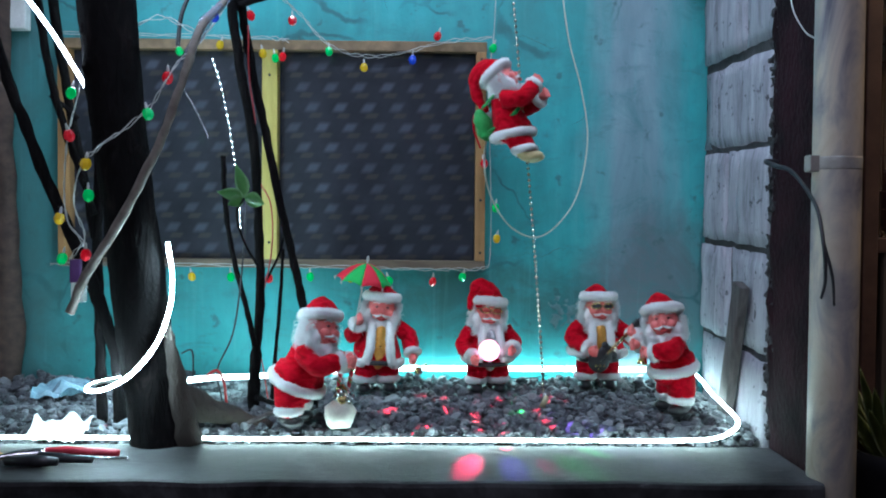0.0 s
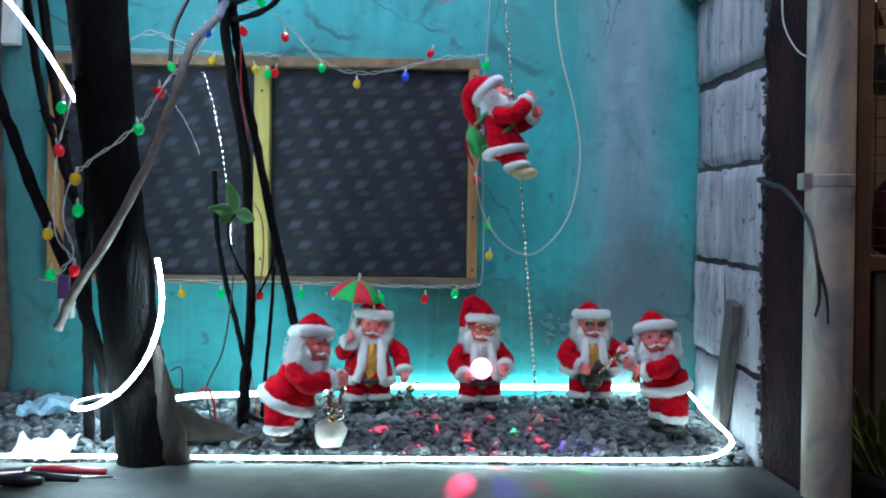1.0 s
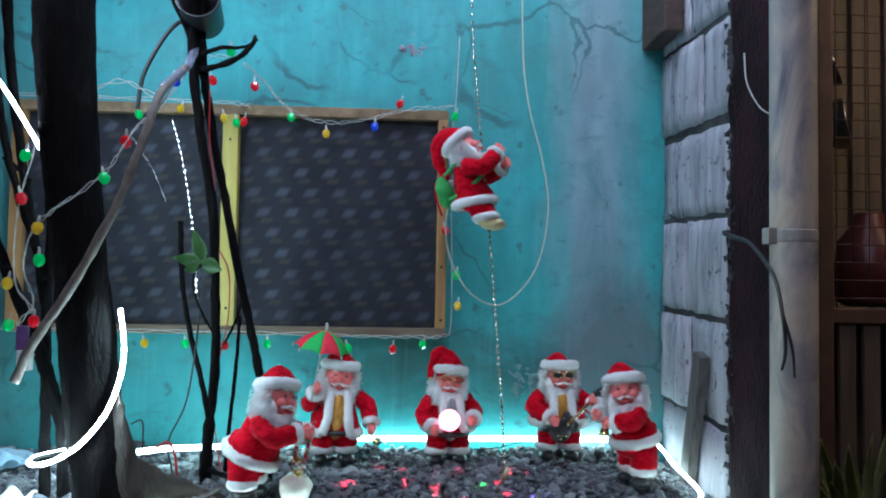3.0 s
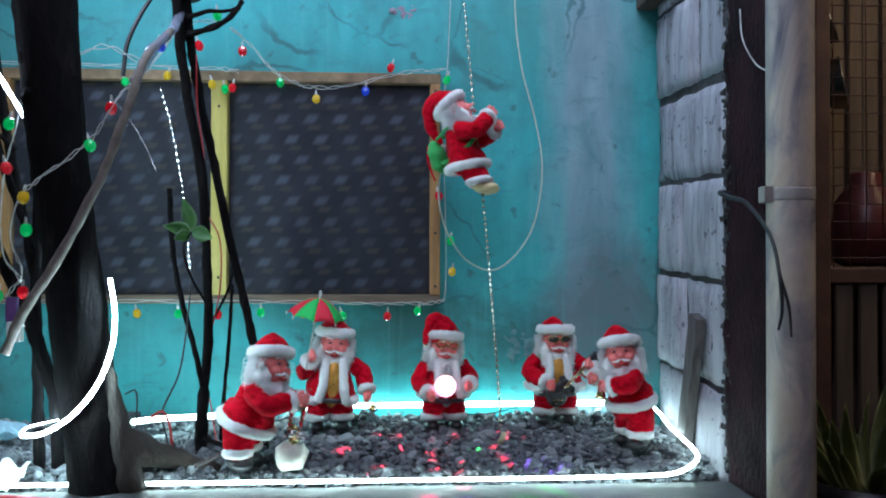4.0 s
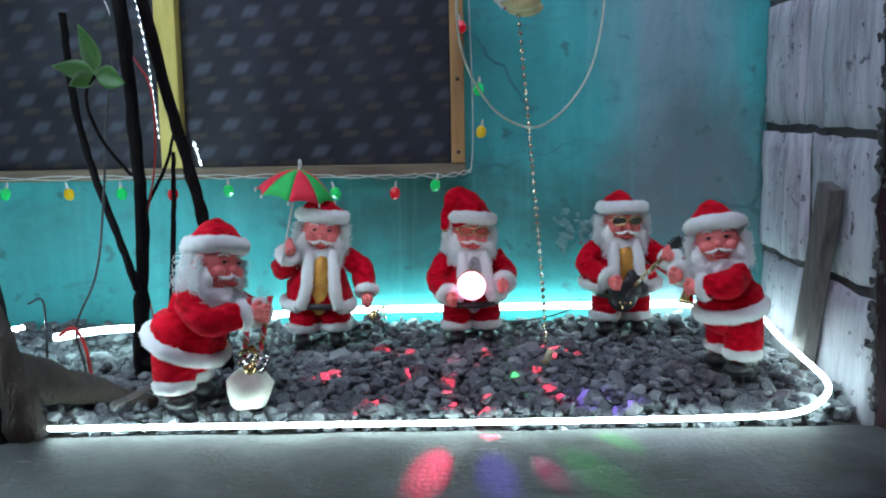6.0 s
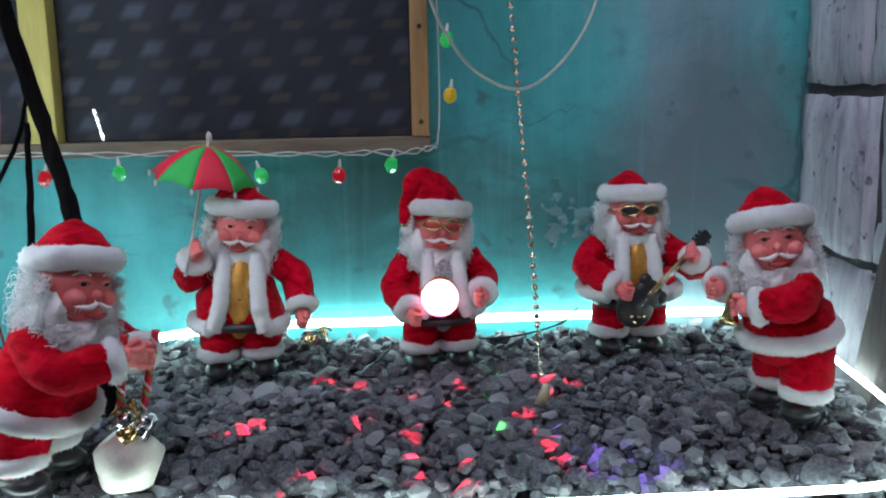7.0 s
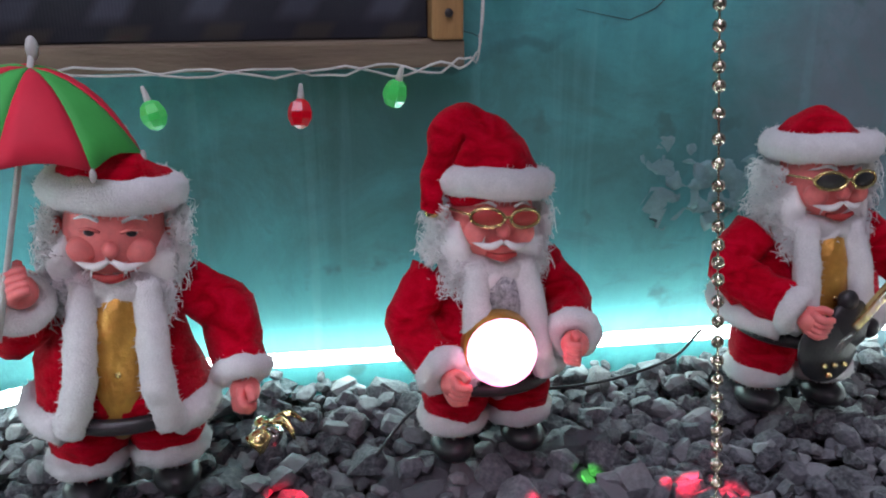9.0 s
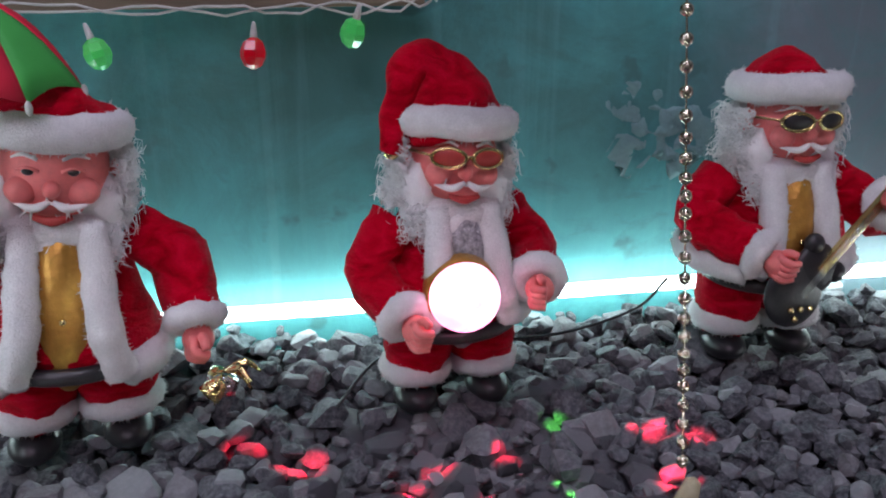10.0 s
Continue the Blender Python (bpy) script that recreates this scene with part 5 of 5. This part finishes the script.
# cane with ribbon and cream sack
cane = empty("toy_cane", pose(-0.138, -0.41, 0.03), label="red and green wrapped toy cane with bells", category="cane")
for dx, dy, label in ((0.0, 0.0, "candy striped cane shaft"), (0.024, 0.012, "candy striped second shaft")):
    top, foot = Vector((-0.134 + dx, -0.424 + dy, 0.128)), Vector((-0.143 + 0.7 * dx, -0.424 + dy, 0.056))
    shaft_line = [top.lerp(foot, k / 30) for k in range(31)]
    bm = bmesh.new()
    tube(bm, spline([top, *shaft_line[3::7], foot], 5), 0.0034, 0, 9)
    shaft = part("shaft", bm, M_UMB_RED, cane, label)
    for turn0, m in ((0.0, M_GREENBAG), (2.1, M_WIRE_W)):
        bm = bmesh.new()
        tube(bm, [p + Vector((0.0030 * math.cos(0.75 * k + turn0), 0.0030 * math.sin(0.75 * k + turn0), 0)) for k, p in enumerate(shaft_line)], 0.0014, 0, 5)
        part("stripe", bm, m, shaft)
bells("jingle_bells", (-0.126, -0.424, 0.052), 5, 0.008, 9, "bunch of small gold bells tied with ribbon")
bm = bmesh.new()
vs = lathe(bm, [(0.004, -0.004), (0.022, 0.0), (0.030, 0.014), (0.029, 0.030), (0.018, 0.046), (0.008, 0.052), (0.012, 0.060), (0.010, 0.062)], 0, 26)
lump(vs, 0.006, 45)
bmesh.ops.transform(bm, matrix=pose(-0.142, -0.420, -0.010, 0, 6, 0), verts=bm.verts[:])
sack = part("gift_sack", bm, M_CREAM)
tagged(sack, "small cream satin gift sack resting on gravel", "sack")

# gold hand bell hanging from the doll beside the block wall
hand_bell = empty("hand_bell", pose(0.446, -0.306, 0.09), label="small gold foil bell hanging from the doll's fist", category="bell")
bm = bmesh.new()
lathe(bm, [(0.0015, 0.030), (0.0045, 0.029), (0.0060, 0.018), (0.0085, 0.004), (0.0115, -0.004), (0.0100, -0.004), (0.0055, 0.010)], 0, 16, pose(0.446, -0.306, 0.094, 0, 8, 0))
part("cup", bm, M_GOLD, hand_bell)
bm = bmesh.new()
tube(bm, [(0.449, -0.306, 0.122), (0.450, -0.307, 0.146)], 0.0016, 0, 6)
part("loop", bm, M_UMB_RED, hand_bell, "red hanging loop")

# bead chain with a bell at its foot
chain = empty("bead_chain", pose(0.25, -0.265, 0.02), label="thin gold bead chain hanging down to the gravel", category="chain")
bm = bmesh.new()
rng = random.Random(4)
cpts = spline([(0.172, -0.258, 1.60), (0.176, -0.258, 1.0), (0.196, -0.258, 0.72), (0.222, -0.258, 0.46), (0.240, -0.259, 0.25), (0.250, -0.262, 0.12), (0.255, -0.268, 0.025)], 40)
acc = 0.0
for a, b in zip(cpts, cpts[1:]):
    acc += (b - a).length
    if acc > 0.0092:
        acc = 0.0
        ball(bm, b, 0.0036, 0, 8, 6)
tube(bm, cpts[::4], 0.0006, 0, 4)
part("strand", bm, M_CHAIN, chain)
bm = bmesh.new()
lathe(bm, [(0.0015, 0.024), (0.0045, 0.022), (0.0065, 0.010), (0.0095, 0.0), (0.008, 0.0), (0.004, 0.010)], 0, 18, pose(0.256, -0.270, -0.004, 0, 14, 0))
part("bell", bm, plain("clear_acrylic", (0.34, 0.31, 0.18), (0.52, 0.49, 0.32), 40, 0.15), chain, "pale translucent bell")

# climbing toy's cable, looping against the wall
bm = bmesh.new()
tube(bm, spline([(0.31, -0.03, 1.6), (0.314, -0.04, 1.0), (0.327, -0.05, 0.81), (0.362, -0.05, 0.67), (0.376, -0.055, 0.56), (0.356, -0.07, 0.445), (0.314, -0.09, 0.375), (0.258, -0.12, 0.338),
                 (0.202, -0.15, 0.355), (0.163, -0.17, 0.40), (0.140, -0.19, 0.455), (0.134, -0.215, 0.51), (0.142, -0.24, 0.558), (0.158, -0.25, 0.585)], 8), 0.0019, 0, 7)
tagged(part("toy_cable", bm, M_WIRE_C), "thin pale cable looping from wall to climbing doll", "cable")


# ---- string lights ----
def bulb_mesh(name, material):
    """Faceted strawberry bulb, hanging from its cap at the origin."""
    bm = bmesh.new()
    lathe(bm, [(0.0035, -0.006), (0.0078, -0.009), (0.0102, -0.016), (0.0100, -0.021), (0.0068, -0.027), (0.002, -0.0295)], 0, 7)
    for f in bm.faces:
        f.smooth = False
    me = bpy.data.meshes.new(name)
    bm.to_mesh(me)
    bm.free()
    me.materials.append(material)
    return me


def cap_mesh():
    bm = bmesh.new()
    lathe(bm, [(0.0012, 0.006), (0.0020, 0.003), (0.0026, -0.002), (0.0032, -0.007), (0.0022, -0.0075)], 0, 10)
    me = bpy.data.meshes.new("cap")
    bm.to_mesh(me)
    bm.free()
    me.materials.append(M_WIRE_W)
    return me


BULBS = {k: bulb_mesh(k + "_bulb", m) for k, m in M_BULB.items()}
CAP = cap_mesh()


def add_bulb(thing, p, colour, rng):
    turn = Euler((rng.uniform(-0.3, 0.3), rng.uniform(-0.3, 0.3), rng.uniform(0, 3))).to_matrix().to_4x4()
    ob = new("bulb", BULBS[colour])
    ob.parent, ob.matrix_parent_inverse = thing, world_of(thing).inverted()
    ob.matrix_basis = Matrix.Translation(Vector(p) + Vector((0, 0, 0.018))) @ turn @ Matrix.Scale(0.88, 4)
    ob["label"] = colour + " plastic bulb"
    cap = new("cap", CAP)
    cap.parent = ob
    return ob


def string_lights(label, wires, bulbs, seed):
    rng = random.Random(seed)
    thing = empty("string_lights", Matrix.Translation(bulbs[0][0]), label=label, category="string lights")
    for pts in wires:
        for twist in (0, 1):
            bm = bmesh.new()
            path = spline(pts, 10)
            path = [p + Vector((0, 0.002 * math.sin(i * 1.3 + 3 * twist), 0.0035 * math.sin(i * 0.9 + 2.6 * twist) + 0.0015 * rng.uniform(-1, 1))) for i, p in enumerate(path)]
            tube(bm, path, 0.0009, 0, 5)
            part("wire", bm, M_WIRE_W, thing)
    for p, colour in bulbs:
        add_bulb(thing, p, colour, rng)
    return thing


G, R, Y, B = "green", "red", "yellow", "blue"
string_lights("white string lights with coloured bulbs round the window",
              [[(-0.84, -0.045, 0.266), (-0.6, -0.046, 0.268), (-0.34, -0.046, 0.268), (-0.1, -0.046, 0.264), (0.05, -0.046, 0.262), (0.142, -0.046, 0.265), (0.158, -0.046, 0.29), (0.160, -0.04, 0.40), (0.156, -0.04, 0.55), (0.152, -0.045, 0.70), (0.162, -0.045, 0.79), (0.17, -0.03, 0.95)],
               [(0.158, -0.046, 0.787), (0.06, -0.046, 0.778), (-0.06, -0.046, 0.748), (-0.15, -0.046, 0.745), (-0.22, -0.046, 0.775), (-0.27, -0.05, 0.83), (-0.31, -0.10, 0.86)],
               [(-0.84, -0.046, 0.788), (-0.6, -0.046, 0.786), (-0.36, -0.046, 0.782), (-0.30, -0.05, 0.775)]],
              [((-0.62, -0.05, 0.24), G), ((-0.52, -0.05, 0.238), Y), ((-0.43, -0.05, 0.238), G), ((-0.34, -0.05, 0.235), R), ((-0.25, -0.05, 0.24), G), ((-0.16, -0.05, 0.238), Y), ((-0.075, -0.05, 0.232), G),
               ((0.03, -0.05, 0.231), R), ((0.10, -0.05, 0.242), G), ((-0.55, -0.05, 0.745), G), ((-0.45, -0.05, 0.76), Y), ((-0.36, -0.055, 0.742), Y), ((-0.332, -0.055, 0.732), G), ((-0.31, -0.055, 0.735), R),
               ((-0.21, -0.055, 0.748), G), ((-0.13, -0.055, 0.712), Y), ((-0.02, -0.055, 0.732), B), ((0.04, -0.05, 0.785), R), ((0.165, -0.05, 0.76), G), ((0.147, -0.05, 0.68), Y), ((0.18, -0.045, 0.58), B),
               ((0.14, -0.05, 0.50), R), ((0.172, -0.04, 0.40), G), ((0.176, -0.04, 0.33), Y)], 21)
tree_lights = string_lights("white string lights with coloured bulbs draped over branches",
              [[(-0.31, -0.10, 0.86), (-0.36, -0.28, 0.80), (-0.37, -0.52, 0.66), (-0.39, -0.60, 0.60), (-0.43, -0.61, 0.53), (-0.50, -0.62, 0.47), (-0.54, -0.60, 0.44), (-0.57, -0.56, 0.38), (-0.56, -0.54, 0.32), (-0.59, -0.53, 0.28), (-0.56, -0.53, 0.24)],
               [(-0.37, -0.52, 0.67), (-0.46, -0.50, 0.70), (-0.56, -0.52, 0.62), (-0.58, -0.52, 0.56), (-0.60, -0.52, 0.47), (-0.60, -0.52, 0.36), (-0.56, -0.54, 0.31)]],
              [((-0.355, -0.50, 0.70), B), ((-0.34, -0.29, 0.755), R), ((-0.36, -0.30, 0.815), Y), ((-0.30, -0.30, 0.812), G), ((-0.26, -0.25, 0.755), R), ((-0.40, -0.605, 0.578), R), ((-0.435, -0.605, 0.518), G), ((-0.532, -0.60, 0.438), Y),
               ((-0.53, -0.60, 0.388), G), ((-0.575, -0.55, 0.56), G), ((-0.59, -0.54, 0.49), R), ((-0.60, -0.54, 0.35), Y), ((-0.595, -0.54, 0.282), G), ((-0.55, -0.56, 0.29), R)], 22)
set_back(tree_lights)

# plug and switch box hanging in the branches
plug = empty("plug_adapter", pose(-0.565, -0.55, 0.22), label="white and dark plug adapter hanging by its wire", category="plug")
bm = bmesh.new()
box(bm, (-0.580, -0.556, 0.245), (-0.562, -0.544, 0.285), 0, 0.003)
part("body", bm, plain("purple_plastic", (0.06, 0.02, 0.09), (0.12, 0.05, 0.16), 30, 0.4), plug)
bm = bmesh.new()
box(bm, (-0.577, -0.558, 0.213), (-0.555, -0.542, 0.246), 0, 0.003)
part("cover", bm, M_WIRE_W, plug, "white plastic cover")
set_back(plug)

# loose wires
for pts, r, m, label in (
        ([(-0.345, -0.27, 0.44), (-0.335, -0.33, 0.36), (-0.34, -0.35, 0.24), (-0.352, -0.36, 0.15), (-0.378, -0.37, 0.085), (-0.372, -0.37, 0.04), (-0.36, -0.38, -0.005)], 0.0017, M_WIRE_B, "thin black wire hanging from the sapling"),
        ([(-0.395, -0.385, 0.075), (-0.375, -0.385, 0.085), (-0.362, -0.385, 0.062), (-0.358, -0.38, 0.02), (-0.35, -0.39, -0.004)], 0.0026, M_WIRE_R, "red wire loop rising out of the gravel"),
        ([(-0.345, -0.262, 0.76), (-0.343, -0.262, 0.66), (-0.330, -0.262, 0.56), (-0.326, -0.26, 0.46), (-0.30, -0.255, 0.40), (-0.298, -0.26, 0.30), (-0.324, -0.258, 0.16), (-0.31, -0.26, 0.05), (-0.30, -0.27, 0.0)], 0.0014, M_WIRE_R, "thin red wire running down the sapling"),
        ([(-0.455, -0.34, 0.11), (-0.435, -0.34, 0.115), (-0.433, -0.34, 0.07), (-0.436, -0.34, 0.0)], 0.0016, M_WIRE_B, "bent black wire standing in the gravel"),
        ([(-0.37, -0.20, 0.93), (-0.43, -0.22, 0.90), (-0.48, -0.24, 0.80), (-0.49, -0.25, 0.72)], 0.0045, M_WIRE_B, "black cable bowing from the pot to the trunk"),
        ([(-0.30, -0.46, 0.004), (-0.25, -0.40, 0.016), (-0.20, -0.35, 0.006)], 0.004, M_OLDWOOD, "dry root lying over the gravel"),
        ([(0.07, -0.135, 0.008), (0.10, -0.10, 0.022), (0.14, -0.075, 0.02), (0.24, -0.07, 0.018), (0.31, -0.06, 0.030), (0.34, -0.05, 0.05)], 0.0013, M_WIRE_B, "thin black wire lying on the gravel")):
    bm = bmesh.new()
    tube(bm, spline(pts, 8), r, 0, 7)
    tagged(part("wire" if m is not M_OLDWOOD else "dry_root", bm, m), label, "wire" if m is not M_OLDWOOD else "root")

# ---- clutter on the ledge ----
pliers = empty("pliers", pose(-0.550, -0.575, -0.036), label="red and black handled pliers lying on the ledge", category="pliers")
for pts, rr, m, lab in (([(-0.619, -0.555, -0.024), (-0.571, -0.570, -0.019), (-0.492, -0.565, -0.024)], [0.006, 0.008, 0.006], M_REDTOOL, "red rubber handle"),
                        ([(-0.624, -0.570, -0.026), (-0.582, -0.595, -0.024), (-0.523, -0.600, -0.026)], [0.006, 0.009, 0.006], M_BLACK, "black rubber handle"),
                        ([(-0.619, -0.560, -0.026), (-0.656, -0.570, -0.026), (-0.693, -0.585, -0.028)], [0.009, 0.008, 0.003], M_STEEL, "metal jaws")):
    bm = bmesh.new()
    tube(bm, spline(pts, 7), rr, 0, 10, flat=0.7)
    part("handle" if m is not M_STEEL else "jaws", bm, m, pliers, lab)
cutter = empty("screwdriver", pose(-0.508, -0.555, -0.036), label="screwdriver with black handle lying on the ledge", category="screwdriver")
bm = bmesh.new()
tube(bm, [(-0.656, -0.615, -0.024), (-0.598, -0.620, -0.024), (-0.571, -0.621, -0.024)], [0.008, 0.010, 0.006], 0, 12)
part("handle", bm, M_BLACK, cutter)
bm = bmesh.new()
tube(bm, [(-0.571, -0.587, -0.028), (-0.476, -0.577, -0.029)], 0.0025, 0, 8)
tube(bm, [(-0.476, -0.577, -0.029), (-0.471, -0.587, -0.029)], 0.0025, 0, 8)
part("blade", bm, M_STEEL, cutter)
bm = bmesh.new()
tube(bm, [(-0.720, -0.580, -0.028), (-0.672, -0.575, -0.028)], [0.006, 0.008, 0.005], 0, 12)
tagged(part("tool_handle", bm, M_ORANGE), "orange plastic tool handle lying on the ledge", "tool")


def crumple(name, c, size, material, label, category, seed, lift=0.5):
    bm = bmesh.new()
    bmesh.ops.create_grid(bm, x_segments=14, y_segments=12, size=0.5)
    for v in bm.verts:
        x, y = v.co.x * size[0], v.co.y * size[1]
        h = abs(noise.noise(Vector((x * 26 + seed, y * 26, 0)))) * size[2] + lift * size[2] * (0.5 - abs(v.co.y))
        v.co = Vector((c[0] + x + 0.004 * noise.noise(Vector((y * 60, seed, 0))), c[1] + y, c[2] + h))
    bmesh.ops.solidify(bm, geom=bm.faces[:], thickness=0.0006)
    return tagged(part(name, bm, material), label, category)


crumple("paper", (-0.650, -0.41, -0.036), (0.10, 0.09, 0.05), M_PAPER, "crumpled white paper lying on gravel", "paper", 3, 0.9)
crumple("plastic_bag", (-0.76, -0.15, -0.008), (0.10, 0.12, 0.04), M_BLUEBAG, "pale blue plastic bag lying on gravel", "bag", 6, 0.6)
crumple("wrapper", (-0.585, -0.38, -0.030), (0.06, 0.03, 0.02), M_REDTOOL, "small crumpled red wrapper on gravel", "wrapper", 9)
bm = bmesh.new()
lump(tube(bm, spline([(-0.935, -0.03, -0.02), (-0.94, -0.03, 0.25), (-0.95, -0.03, 0.5), (-0.955, -0.03, 0.8), (-0.95, -0.03, 1.4)], 8), [0.028, 0.024, 0.024, 0.022], 0, 12), 0.012, 14)
tagged(part("old_post", bm, M_BROWNWOOD), "dark weathered wooden post against the wall", "post")


# ---- gravel ----
def pebble_mesh(seed):
    """An angular worn stone of about one unit."""
    rng = random.Random(seed)
    bm = bmesh.new()
    axes = Vector((1.0, rng.uniform(0.62, 0.95), rng.uniform(0.42, 0.68)))
    for _ in range(25):
        d = Vector((rng.gauss(0, 1), rng.gauss(0, 1), rng.gauss(0, 1))).normalized()
        m = max(abs(d.x), abs(d.y), abs(d.z))
        d = d.lerp(d / m, 0.35) * rng.uniform(0.92, 1.04)
        bm.verts.new(Vector((d.x * axes.x, d.y * axes.y, d.z * axes.z)) * 0.5)
    res = bmesh.ops.convex_hull(bm, input=bm.verts[:])
    bmesh.ops.delete(bm, geom=[v for v in bm.verts if not v.link_faces], context="VERTS")
    bmesh.ops.triangulate(bm, faces=bm.faces[:])
    me = bpy.data.meshes.new("pebble")
    bm.normal_update()
    bm.to_mesh(me)
    bm.free()
    me.materials.append(M_STONE)
    return me


PEBBLES = [pebble_mesh(100 + k) for k in range(14)]


def gravel():
    rng = random.Random(77)
    singles, verts, faces, base = [], [], [], 0
    shapes = []
    for me in PEBBLES:
        co = np.array([v.co[:] for v in me.vertices])
        shapes.append((co, [tuple(p.vertices) for p in me.polygons]))
    spots = []
    for layer, (pitch, dz) in enumerate(((0.0145, -0.012), (0.0145, -0.002), (0.026, 0.005))):
        x = -1.40
        while x < 0.645:
            y = -0.442 if layer else -0.446
            while y < -0.008:
                px, py = x + rng.uniform(-0.5, 0.5) * pitch, y + rng.uniform(-0.5, 0.5) * pitch
                y += pitch
                if py < -0.440:
                    continue
                if (px - 0.53) - (py + 0.46) > 0.045 and py < -0.38 or layer and px > 0.598:
                    continue
                if (px + 0.47) ** 2 + (py + 0.45) ** 2 < 0.0028 or py > -0.006 or px > 0.64:
                    continue
                s = min(0.038, max(0.010, rng.lognormvariate(math.log(0.0188), 0.34)))
                spots.append((layer, px, py, bed_height(px, py) + dz + rng.uniform(-0.003, 0.003), s))
            x += pitch
    for layer, px, py, pz, s in spots:
        k = rng.randrange(len(PEBBLES))
        turn = Euler((rng.gauss(0, 0.35), rng.gauss(0, 0.35), rng.uniform(0, 6.28)))
        m = Matrix.LocRotScale((px, py, pz), turn, (s, s, s))
        if layer and len(singles) < 300 and 0.0 < px < 0.42 and -0.34 < py < -0.10:
            singles.append((k, m))
            continue
        co, polys = shapes[k]
        r = np.array(m.to_3x3())
        verts.append(co @ r.T + np.array((px, py, pz)))
        faces += [tuple(base + i for i in f) for f in polys]
        base += len(co)
    me = bpy.data.meshes.new("gravel")
    me.from_pydata(np.concatenate(verts).tolist(), [], faces)
    me.materials.append(M_STONE)
    ob = new("gravel", me)
    tagged(ob, "loose blue-grey crushed gravel filling the planter", "gravel", kind="stuff")
    for k, m in singles:
        p = new("pebble", PEBBLES[k])
        p.parent = bed
        p.matrix_basis = m


gravel()
